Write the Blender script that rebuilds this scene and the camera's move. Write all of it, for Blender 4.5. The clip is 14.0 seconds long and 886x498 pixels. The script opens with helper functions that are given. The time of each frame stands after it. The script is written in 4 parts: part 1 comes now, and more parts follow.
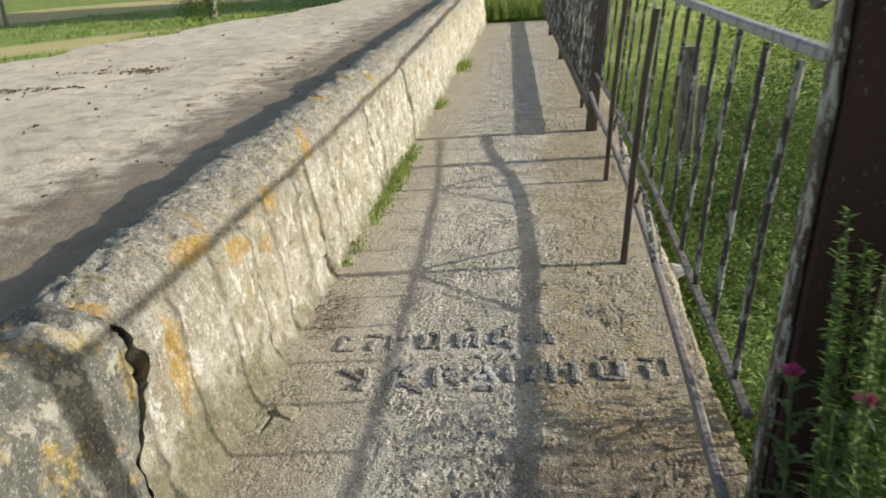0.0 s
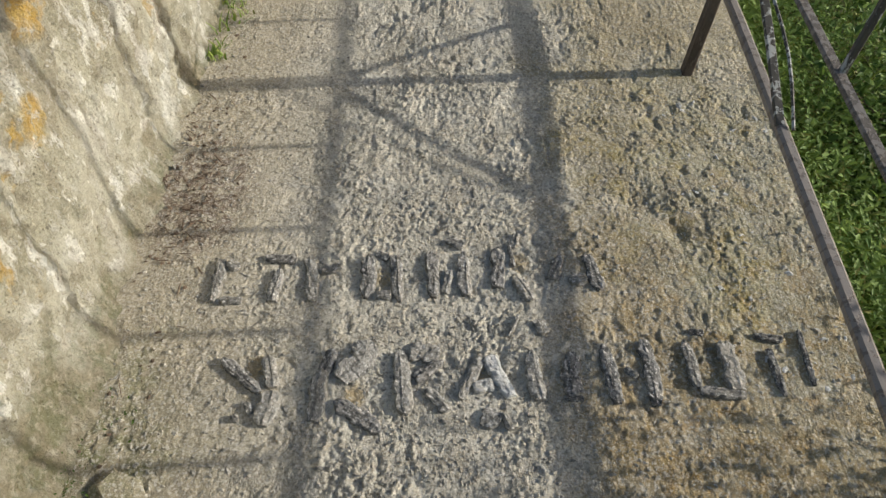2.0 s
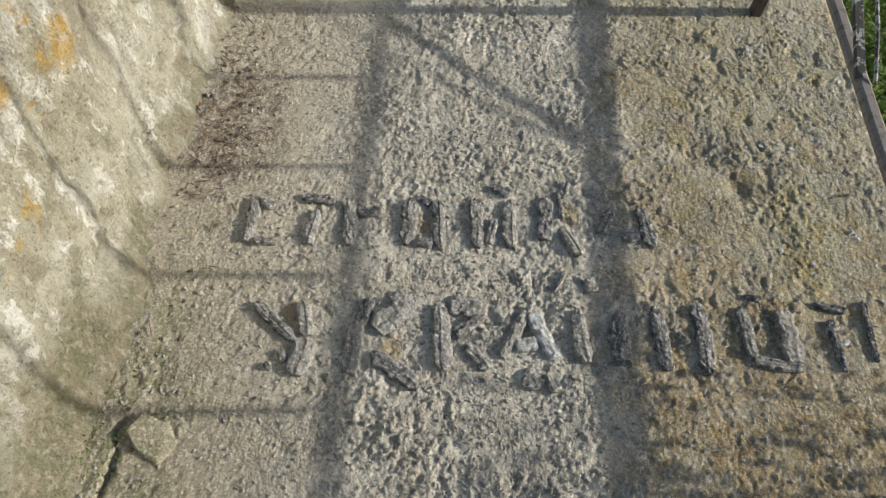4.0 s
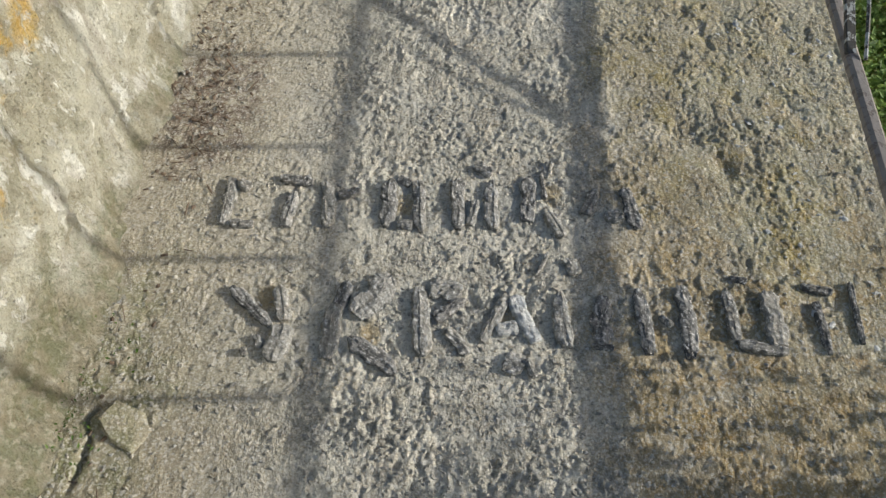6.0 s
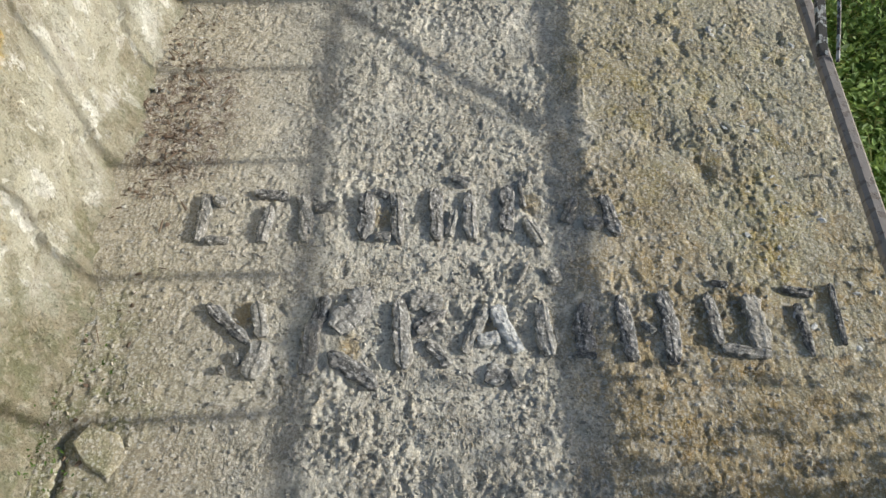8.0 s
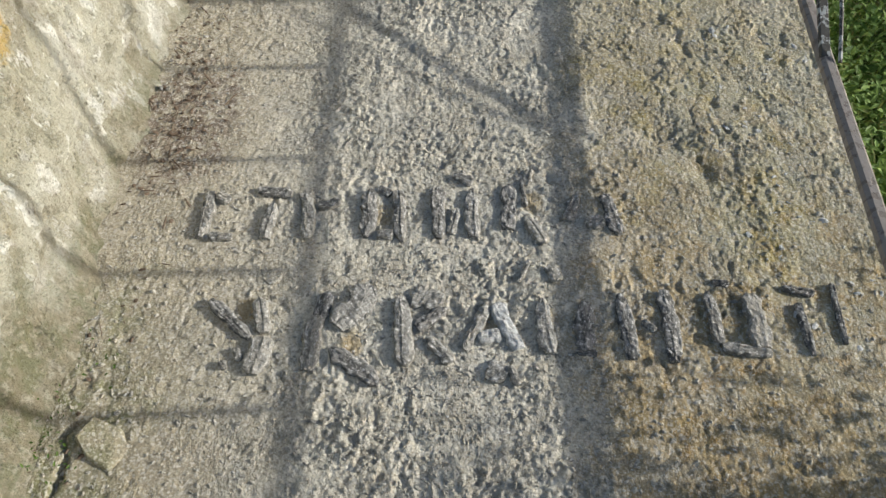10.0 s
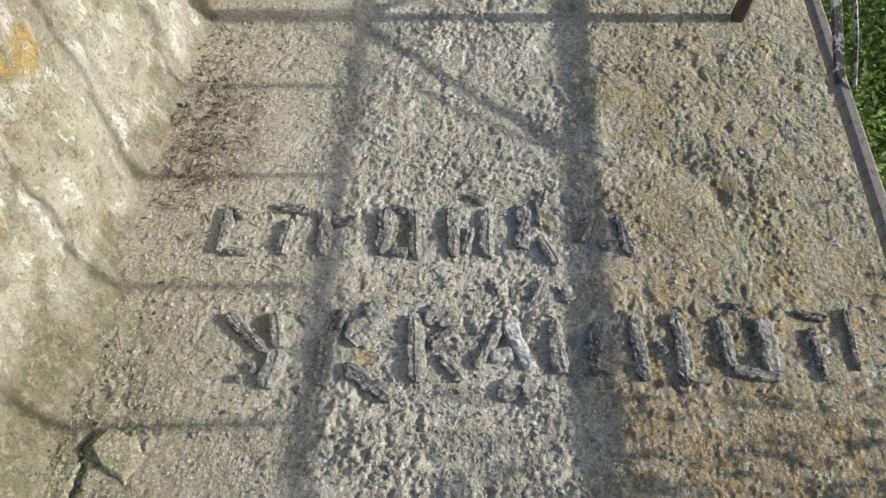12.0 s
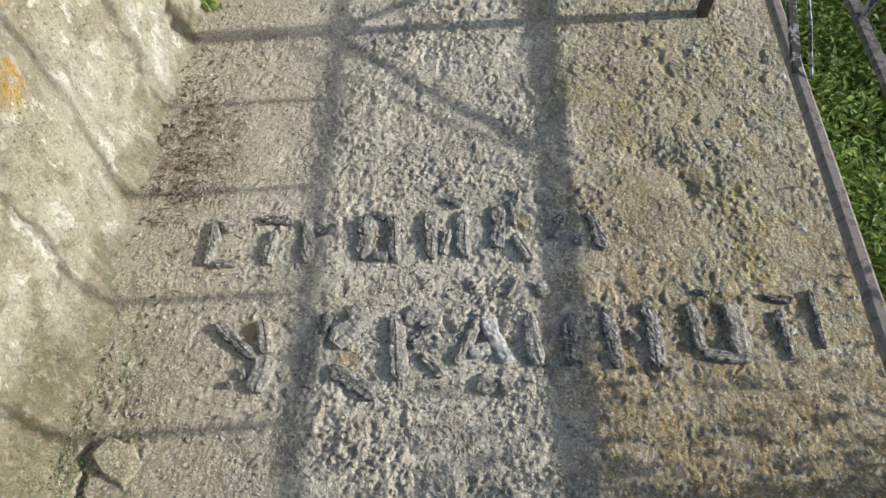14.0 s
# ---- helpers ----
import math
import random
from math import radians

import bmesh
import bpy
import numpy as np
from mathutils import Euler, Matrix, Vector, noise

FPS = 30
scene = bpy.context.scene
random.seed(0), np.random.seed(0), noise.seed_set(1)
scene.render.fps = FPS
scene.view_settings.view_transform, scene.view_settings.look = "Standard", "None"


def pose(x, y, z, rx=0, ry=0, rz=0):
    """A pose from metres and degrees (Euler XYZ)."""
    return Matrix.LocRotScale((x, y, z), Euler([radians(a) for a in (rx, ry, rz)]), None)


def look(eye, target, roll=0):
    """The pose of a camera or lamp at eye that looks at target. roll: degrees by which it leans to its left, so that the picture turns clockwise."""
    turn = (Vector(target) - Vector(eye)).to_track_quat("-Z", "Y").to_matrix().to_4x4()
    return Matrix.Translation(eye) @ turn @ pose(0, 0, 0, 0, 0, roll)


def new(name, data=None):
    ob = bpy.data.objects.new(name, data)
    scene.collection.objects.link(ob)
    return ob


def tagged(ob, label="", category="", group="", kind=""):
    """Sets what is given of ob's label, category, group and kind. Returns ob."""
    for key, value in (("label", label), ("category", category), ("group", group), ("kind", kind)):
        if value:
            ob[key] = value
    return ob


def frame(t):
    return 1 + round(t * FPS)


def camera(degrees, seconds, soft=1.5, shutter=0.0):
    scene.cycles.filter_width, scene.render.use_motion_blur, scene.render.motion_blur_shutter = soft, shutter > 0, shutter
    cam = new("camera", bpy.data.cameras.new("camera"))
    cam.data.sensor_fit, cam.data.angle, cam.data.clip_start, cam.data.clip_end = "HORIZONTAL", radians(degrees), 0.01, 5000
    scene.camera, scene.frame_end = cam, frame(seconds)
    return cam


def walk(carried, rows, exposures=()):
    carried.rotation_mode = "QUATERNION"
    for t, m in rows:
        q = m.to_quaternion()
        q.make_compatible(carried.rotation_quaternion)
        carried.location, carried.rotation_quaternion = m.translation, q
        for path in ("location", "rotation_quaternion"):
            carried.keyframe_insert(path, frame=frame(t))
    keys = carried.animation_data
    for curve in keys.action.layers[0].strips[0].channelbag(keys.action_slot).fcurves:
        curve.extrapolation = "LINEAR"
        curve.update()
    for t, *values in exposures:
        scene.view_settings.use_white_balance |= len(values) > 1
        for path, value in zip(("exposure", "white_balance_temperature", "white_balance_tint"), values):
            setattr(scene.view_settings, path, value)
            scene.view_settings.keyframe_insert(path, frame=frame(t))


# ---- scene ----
cam = camera(58.0, 14.0, soft=1.4, shutter=0.2)
PATH = [
    (0, (0.163, -0.152, 1.454), (-0.102, 1.691, 0.725), -3.9),
    (0.5, (0.08, 0.41, 1.4), (-0.353, 2.131, 0.476), -3.3),
    (1, (0.07, 0.921, 1.457), (-0.428, 2.432, 0.245), -8.1),
    (1.5, (-0.057, 1.264, 1.361), (-0.27, 2.688, -0.027), -2.4),
    (2, (-0.169, 1.467, 1.33), (-0.168, 2.79, -0.169), 1.3),
    (2.5, (-0.203, 1.509, 1.323), (-0.218, 2.801, -0.204), 5.5),
    (3, (-0.217, 1.52, 1.311), (-0.275, 2.773, -0.247), 2.9),
    (5.5, (-0.199, 1.597, 1.281), (-0.241, 2.715, -0.377), 1.9),
    (6, (-0.183, 1.591, 1.278), (-0.22, 2.711, -0.378), 2.2),
    (6.5, (-0.18, 1.593, 1.266), (-0.2, 2.721, -0.386), 2.5),
    (7, (-0.181, 1.594, 1.263), (-0.185, 2.739, -0.377), 2.4),
    (7.5, (-0.179, 1.59, 1.258), (-0.172, 2.753, -0.369), 2.7),
    (8, (-0.175, 1.593, 1.26), (-0.172, 2.748, -0.373), 2.4),
    (10.5, (-0.168, 1.58, 1.26), (-0.184, 2.744, -0.367), 2.1),
    (11, (-0.171, 1.585, 1.267), (-0.196, 2.755, -0.355), 1.8),
    (11.5, (-0.167, 1.579, 1.272), (-0.202, 2.762, -0.34), 1.6),
    (12, (-0.169, 1.574, 1.276), (-0.216, 2.766, -0.329), 1.8),
    (12.5, (-0.172, 1.574, 1.283), (-0.231, 2.77, -0.318), 1.2),
    (13, (-0.165, 1.572, 1.284), (-0.233, 2.769, -0.316), 0.2),
    (13.5, (-0.141, 1.572, 1.282), (-0.217, 2.77, -0.317), -0.9),
    (14, (-0.107, 1.536, 1.325), (-0.174, 2.735, -0.275), -1.8),
]
walk(cam, [(t, look(eye, target, roll)) for t, eye, target, roll in PATH],
     [(0.0, 0.0, 6600, 10), (1.0, -0.12, 6600, 10), (2.0, -0.18, 6600, 10), (3.2, -0.18, 6550, 10), (5.3, -0.20, 6350, 9), (7.5, 0.0, 6300, 9), (14.0, 0.0, 6300, 9)])

# ---- world, sun ----
SUN_EL, SUN_AZ = radians(20.0), radians(85.0)      # azimuth from +y towards +x
world = bpy.data.worlds.new("sky")
scene.world = world
world.use_nodes = True
wn = world.node_tree
sky = wn.nodes.new("ShaderNodeTexSky")
sky.sky_type, sky.sun_disc = "NISHITA", False
sky.sun_elevation, sky.sun_rotation = SUN_EL, SUN_AZ
sky.dust_density, sky.ozone_density = 1.7, 0.8
wn.nodes["Background"].inputs["Strength"].default_value = 0.15
wn.links.new(sky.outputs[0], wn.nodes["Background"].inputs["Color"])
sun = new("sun", bpy.data.lights.new("sun", "SUN"))
sun.data.energy, sun.data.angle, sun.data.color = 4.6, radians(0.9), (1.0, 0.955, 0.875)
sdir = Vector((math.sin(SUN_AZ) * math.cos(SUN_EL), math.cos(SUN_AZ) * math.cos(SUN_EL), math.sin(SUN_EL)))
sun.matrix_world = look(sdir * 40, (0, 0, 0))
scene.view_settings.exposure = 0.0

# ---- small tools ----


def hashed(ix, iy, iz):
    ix, iy, iz = (np.atleast_1d(v).astype(np.uint64) for v in (ix, iy, iz))
    n = (ix * np.uint64(374761393) + iy * np.uint64(668265263) + iz * np.uint64(2147483647) + np.uint64(974711)) & np.uint64(0xFFFFFFFF)
    m32 = np.uint64(0xFFFFFFFF)
    n = ((n ^ (n >> np.uint64(13))) * np.uint64(1274126177)) & m32
    n = ((n ^ (n >> np.uint64(15))) * np.uint64(2246822519)) & m32
    return ((n ^ (n >> np.uint64(16))) & np.uint64(0xFFFFFF)).astype(float) / float(0xFFFFFF)


def vnoise(x, y, z=0.0):
    """Smooth value noise, -1 to 1."""
    x, y, z = np.broadcast_arrays(np.asarray(x, float), np.asarray(y, float), np.asarray(z, float))
    ix, iy, iz = (np.floor(v).astype(np.int64) for v in (x, y, z))
    fx, fy, fz = x - ix, y - iy, z - iz
    fx, fy, fz = (f * f * f * (f * (f * 6 - 15) + 10) for f in (fx, fy, fz))
    out = 0
    for a in (0, 1):
        for b in (0, 1):
            for c in (0, 1):
                w = (fx if a else 1 - fx) * (fy if b else 1 - fy) * (fz if c else 1 - fz)
                out = out + w * hashed(ix + a, iy + b, iz + c).reshape(np.shape(w))
    return out * 2 - 1


def fbm(x, y, z=0.0, octaves=3):
    out, amp, total = 0, 1.0, 0
    for k in range(octaves):
        out = out + amp * vnoise(x * 2.03 ** k + 17 * k, y * 2.03 ** k - 9 * k, np.asarray(z) * 2.03 ** k)
        total, amp = total + amp, amp * 0.5
    return out / total


def ridged(x, y, z=0.0):
    return 1 - 2 * np.abs(vnoise(x, y, z))


def flakes(x, y, scale, z, steps):
    """A flaking surface: noise broken into terraces with crisp edges."""
    n = fbm(x * scale, y * scale, z, 4)
    return sum(smooth01(n, t, t + 0.07) for t in steps) / len(steps)


def facets(x, y, scale, seed, step, tilt):
    """Crushed stone: jittered cells, each a flat chip with a height and a slant of its own."""
    u, v = np.broadcast_arrays(np.asarray(x, float) * scale, np.asarray(y, float) * scale)
    iu, iv = np.floor(u).astype(np.int64), np.floor(v).astype(np.int64)
    best, out = np.full(u.shape, 9.0), np.zeros(u.shape)
    for a in (-1, 0, 1):
        for b in (-1, 0, 1):
            q = [hashed(iu + a, iv + b, np.full(u.shape, seed + k)).reshape(u.shape) for k in range(5)]
            du, dv = u - (iu + a + q[0]), v - (iv + b + q[1])
            d = du * du + dv * dv
            z = step * (q[2] - 0.5) + tilt * ((q[3] - 0.5) * du + (q[4] - 0.5) * dv)
            out, best = np.where(d < best, z, out), np.minimum(d, best)
    return out


def smooth01(v, a, b):
    f = np.clip((np.asarray(v, float) - a) / (b - a), 0, 1)
    return f * f * (3 - 2 * f)


def mesh_of(name, verts, faces, material, smooth=True):
    me = bpy.data.meshes.new(name)
    me.from_pydata(verts.tolist() if isinstance(verts, np.ndarray) else verts, [], faces.tolist() if isinstance(faces, np.ndarray) else faces)
    me.materials.append(material)
    if smooth:
        me.polygons.foreach_set("use_smooth", [True] * len(me.polygons))
    me.update()
    return me


def grid_faces(rows, cols):
    a = (np.arange(rows - 1)[:, None] * cols + np.arange(cols - 1)[None, :]).ravel()
    return np.stack([a, a + 1, a + cols + 1, a + cols], 1)


def sheet(name, X, Y, Z, material):
    v = np.stack([X.ravel(), Y.ravel(), Z.ravel()], 1)
    return new(name, mesh_of(name, v, grid_faces(*X.shape), material))


def part(name, bm, material, parent, label="", smooth=False):
    me = bpy.data.meshes.new(name)
    bm.to_mesh(me)
    bm.free()
    me.materials.append(material)
    if smooth:
        me.polygons.foreach_set("use_smooth", [True] * len(me.polygons))
    ob = new(name, me)
    ob.parent = parent
    return tagged(ob, label) if label else ob


def thing(name, at=(0, 0, 0), label="", category="", group="", kind=""):
    ob = new(name)
    ob.location = at
    ob.empty_display_size = 0.1
    return tagged(ob, label, category, group, kind)


def bar_bm(points, w, h, sides=4, bevel=0.0, rough=0.0, seed=0, up=Vector((0, 0, 1))):
    """A bar of cross-section w by h swept along points; sides 4 for flats, more for round rods."""
    rnd = random.Random(seed)
    bm = bmesh.new()
    pts = [Vector(p) for p in points]
    rings = []
    for i, p in enumerate(pts):
        d = (pts[min(i + 1, len(pts) - 1)] - pts[max(i - 1, 0)]).normalized()
        u = up if abs(d.dot(up)) < 0.95 else Vector((0, 1, 0))
        side = d.cross(u).normalized()
        top = side.cross(d).normalized()
        ring = []
        if sides == 4:
            b = bevel or min(w, h) * 0.15
            corners = [(w / 2 - b, h / 2), (w / 2, h / 2 - b), (w / 2, -h / 2 + b), (w / 2 - b, -h / 2), (-w / 2 + b, -h / 2), (-w / 2, -h / 2 + b), (-w / 2, h / 2 - b), (-w / 2 + b, h / 2)]
        else:
            corners = [(w / 2 * math.sin(2 * math.pi * k / sides), h / 2 * math.cos(2 * math.pi * k / sides)) for k in range(sides)]
        for a, c in corners:
            f = 1 + rough * rnd.uniform(-1, 1)
            ring.append(bm.verts.new(p + side * a * f + top * c * f))
        rings.append(ring)
    n = len(rings[0])
    for r0, r1 in zip(rings, rings[1:]):
        for k in range(n):
            bm.faces.new((r0[k], r0[(k + 1) % n], r1[(k + 1) % n], r1[k]))
    bm.faces.new(rings[0][::-1])
    bm.faces.new(rings[-1])
    bmesh.ops.recalc_face_normals(bm, faces=bm.faces)
    return bm


# ---- materials ----


class Mat:
    """A short way to write node materials."""

    def __init__(self, name, rough=0.9):
        self.m = bpy.data.materials.new(name)
        self.m.use_nodes = True
        self.t = self.m.node_tree
        self.b = self.t.nodes["Principled BSDF"]
        self.b.inputs["Roughness"].default_value = rough
        self.b.inputs["Specular IOR Level"].default_value = 0.25
        self.co = self.t.nodes.new("ShaderNodeTexCoord").outputs["Object"]

    def n(self, kind):
        return self.t.nodes.new(kind)

    def link(self, a, b):
        self.t.links.new(a, b)

    def noise(self, scale, detail=4.0, rough=0.6, stretch=None, offset=0.0):
        nd = self.n("ShaderNodeTexNoise")
        nd.inputs["Scale"].default_value, nd.inputs["Detail"].default_value, nd.inputs["Roughness"].default_value = scale, detail, rough
        mp = self.n("ShaderNodeMapping")
        mp.inputs["Location"].default_value = (offset, offset * 0.7, offset * 1.3)
        if stretch:
            mp.inputs["Scale"].default_value = stretch
        self.link(self.co, mp.inputs["Vector"])
        self.link(mp.outputs[0], nd.inputs["Vector"])
        return nd.outputs["Fac"]

    def voronoi(self, scale, out="Distance", feature="F1"):
        nd = self.n("ShaderNodeTexVoronoi")
        nd.feature = feature
        nd.inputs["Scale"].default_value = scale
        self.link(self.co, nd.inputs["Vector"])
        return nd.outputs[out]

    def ramp(self, fac, a, b, lo=0.0, hi=1.0):
        nd = self.n("ShaderNodeMapRange")
        nd.interpolation_type = "SMOOTHSTEP"
        for key, v in (("From Min", a), ("From Max", b), ("To Min", lo), ("To Max", hi)):
            nd.inputs[key].default_value = v
        self.link(fac, nd.inputs["Value"])
        return nd.outputs["Result"]

    def math(self, op, a, b):
        nd = self.n("ShaderNodeMath")
        nd.operation = op
        for k, v in enumerate((a, b)):
            if isinstance(v, (int, float)):
                nd.inputs[k].default_value = v
            else:
                self.link(v, nd.inputs[k])
        return nd.outputs[0]

    def mix(self, fac, a, b, mode="MIX"):
        nd = self.n("ShaderNodeMix")
        nd.data_type, nd.blend_type = "RGBA", mode
        for k, v in ((0, fac), (6, a), (7, b)):
            if isinstance(v, (int, float)):
                nd.inputs[k].default_value = v
            elif isinstance(v, tuple):
                nd.inputs[k].default_value = (*v, 1.0)
            else:
                self.link(v, nd.inputs[k])
        return nd.outputs[2]

    def axis(self, k):
        nd = self.n("ShaderNodeSeparateXYZ")
        self.link(self.co, nd.inputs[0])
        return nd.outputs[k]

    def bump(self, height, strength=0.5, distance=0.01, under=None):
        nd = self.n("ShaderNodeBump")
        nd.inputs["Strength"].default_value, nd.inputs["Distance"].default_value = strength, distance
        self.link(height, nd.inputs["Height"])
        if under is not None:
            self.link(under, nd.inputs["Normal"])
        return nd.outputs[0]

    def done(self, color, normal=None, rough=None, metal=None):
        if isinstance(color, tuple):
            self.b.inputs["Base Color"].default_value = (*color, 1.0)
        else:
            self.link(color, self.b.inputs["Base Color"])
        if normal is not None:
            self.link(normal, self.b.inputs["Normal"])
        if rough is not None:
            self.link(rough, self.b.inputs["Roughness"])
        if metal is not None:
            self.link(metal, self.b.inputs["Metallic"])
        return self.m


def blob(m, x, y, rx, ry, wob=0.35, scale=7.0, offset=0.0, axes=(0, 1)):
    """A stain's mask: an uneven patch about (x, y)."""
    dx = m.math("DIVIDE", m.math("SUBTRACT", m.axis(axes[0]), x), rx)
    dy = m.math("DIVIDE", m.math("SUBTRACT", m.axis(axes[1]), y), ry)
    d = m.math("ADD", m.math("MULTIPLY", dx, dx), m.math("MULTIPLY", dy, dy))
    d = m.math("ADD", d, m.math("MULTIPLY", m.math("SUBTRACT", m.noise(scale, 4, offset=offset), 0.5), wob * 6))
    return m.ramp(d, 1.2, 0.2)


def concrete_floor():
    m = Mat("weathered_concrete", 0.95)
    big = m.noise(3.0, 4)
    mid = m.noise(16, 5, 0.65, offset=3)
    fine = m.noise(95, 4, 0.7, offset=8)
    c = m.mix(m.ramp(big, 0.35, 0.65), (0.57, 0.525, 0.41), (0.685, 0.635, 0.51))
    c = m.mix(m.ramp(mid, 0.46, 0.62, 0, 0.45), c, (0.35, 0.30, 0.215))
    c = m.mix(m.ramp(m.noise(7, 5, 0.65, offset=61), 0.52, 0.62, 0, 0.55), c, (0.34, 0.335, 0.295))
    c = m.mix(m.ramp(m.noise(28, 5, 0.7, offset=71), 0.55, 0.65, 0, 0.35), c, (0.235, 0.205, 0.155))
    c = m.mix(m.ramp(fine, 0.53, 0.62, 0, 0.5), c, (0.70, 0.66, 0.57))
    c = m.mix(m.ramp(fine, 0.45, 0.35, 0, 0.5), c, (0.17, 0.15, 0.115))
    warm = m.ramp(m.math("ADD", m.axis(0), m.math("MULTIPLY", mid, 0.35)), -0.20, -0.55)
    c = m.mix(m.math("MULTIPLY", warm, 0.6), c, (0.40, 0.335, 0.215))
    low = m.math("MULTIPLY", warm, m.ramp(m.axis(1), 2.50, 2.05, 0, 0.55))
    c = m.mix(low, c, m.mix(m.ramp(big, 0.4, 0.6), (0.27, 0.22, 0.135), (0.24, 0.215, 0.125)))
    tint = m.ramp(m.math("ADD", m.axis(0), m.math("MULTIPLY", m.math("SUBTRACT", m.noise(5, 5, 0.65, offset=91), 0.5), 0.9)), 0.0, 0.30)
    tint = m.math("MULTIPLY", tint, m.ramp(m.noise(7, 5, 0.65, offset=95), 0.35, 0.55, 0.6, 1.0))
    c = m.mix(m.math("MULTIPLY", tint, 0.92), c, m.mix(m.ramp(m.axis(1), 2.5, 3.2), (0.325, 0.252, 0.135), (0.43, 0.365, 0.22)))
    ochre = m.math("MULTIPLY", blob(m, 0.46, 2.18, 0.46, 0.55, 0.35, 5), m.ramp(m.noise(12, 6, 0.7, offset=5), 0.36, 0.62))
    c = m.mix(m.math("MULTIPLY", ochre, 0.8), c, (0.36, 0.255, 0.10))
    rusty = m.math("MULTIPLY", blob(m, 0.44, 2.16, 0.30, 0.30, 0.4, 8, 13), m.ramp(m.noise(30, 5, 0.7, offset=15), 0.5, 0.62))
    c = m.mix(m.math("MULTIPLY", rusty, 0.5), c, (0.36, 0.21, 0.055))
    ochre2 = m.math("MULTIPLY", blob(m, 0.36, 4.6, 0.34, 1.6, 0.3, 2, 4), m.ramp(m.noise(5, 5, offset=15), 0.3, 0.55))
    c = m.mix(m.math("MULTIPLY", ochre2, 0.55), c, (0.37, 0.29, 0.15))
    olive = m.math("MULTIPLY", blob(m, 0.40, 2.95, 0.32, 0.5, 0.45, 6, 33), m.ramp(m.noise(11, 6, 0.7, offset=37), 0.45, 0.62))
    c = m.mix(m.math("MULTIPLY", olive, 0.85), c, (0.35, 0.28, 0.10))
    moist = m.math("MULTIPLY", blob(m, 0.47, 2.55, 0.10, 0.16, 0.4, 9, 18), m.ramp(m.noise(24, 5, 0.7, offset=19), 0.40, 0.56))
    c = m.mix(m.math("MULTIPLY", moist, 0.8), c, (0.34, 0.27, 0.08))
    pale = m.math("MULTIPLY", blob(m, 0.52, 2.75, 0.28, 0.75, 0.3, 5, 2), m.ramp(m.noise(14, 5, 0.7, offset=25), 0.38, 0.58))
    c = m.mix(m.math("MULTIPLY", pale, 0.55), c, (0.45, 0.44, 0.325))
    dirt = m.math("MULTIPLY", blob(m, -0.74, 2.80, 0.14, 0.22, 0.3, 9, 6), m.ramp(m.noise(40, 5, offset=35), 0.35, 0.6))
    c = m.mix(m.math("MULTIPLY", dirt, 0.8), c, (0.135, 0.085, 0.06))
    moss = m.math("MULTIPLY", blob(m, -0.80, 2.05, 0.16, 0.42, 0.4, 8, 7), m.ramp(m.noise(26, 5, offset=45), 0.42, 0.62))
    c = m.mix(m.math("MULTIPLY", moss, 0.65), c, (0.17, 0.18, 0.07))
    soil = m.math("MULTIPLY", blob(m, 0.42, 1.66, 0.62, 0.30, 0.3, 6, 9), m.ramp(m.noise(18, 5, offset=55), 0.3, 0.55))
    c = m.mix(m.math("MULTIPLY", soil, 0.8), c, (0.16, 0.115, 0.065))
    grit = m.noise(260, 3, 0.75, offset=17)
    c = m.mix(m.ramp(grit, 0.53, 0.62, 0, 0.4), c, (0.80, 0.765, 0.67))
    c = m.mix(m.ramp(grit, 0.44, 0.36, 0, 0.5), c, (0.16, 0.135, 0.10))
    # crushed stone in the mortar: single chips, pale and dark
    chip = m.voronoi(210, "Color")
    c = m.mix(m.ramp(chip, 0.66, 0.82, 0, 0.38), c, (0.74, 0.70, 0.62))
    c = m.mix(m.ramp(chip, 0.38, 0.22, 0, 0.28), c, (0.20, 0.165, 0.125))
    small = m.voronoi(310, "Color")
    for x, y in ((-0.298, 2.557), (-0.080, 2.321), (0.0, 2.606), (-0.527, 2.321), (-0.33, 2.263), (0.191, 2.283)):
        c = m.mix(m.math("MULTIPLY", blob(m, x, y, 0.024, 0.032, 0.12, 60, x), 0.55), c, (0.40, 0.28, 0.11))
    crumb = m.noise(115, 4, 0.7, (1, 0.6, 1), 77)
    coarse = m.math("MULTIPLY", m.ramp(m.noise(9, 4, 0.6, offset=83), 0.38, 0.60, 0.30, 1.15), m.ramp(m.axis(0), -0.62, -0.35, 0.5, 1.0))
    crumb = m.math("MULTIPLY", crumb, coarse)
    nrm = m.bump(m.math("ADD", chip, m.math("MULTIPLY", small, 0.5)), 0.6, 0.003, m.bump(crumb, 1.0, 0.011))
    return m.done(c, nrm)


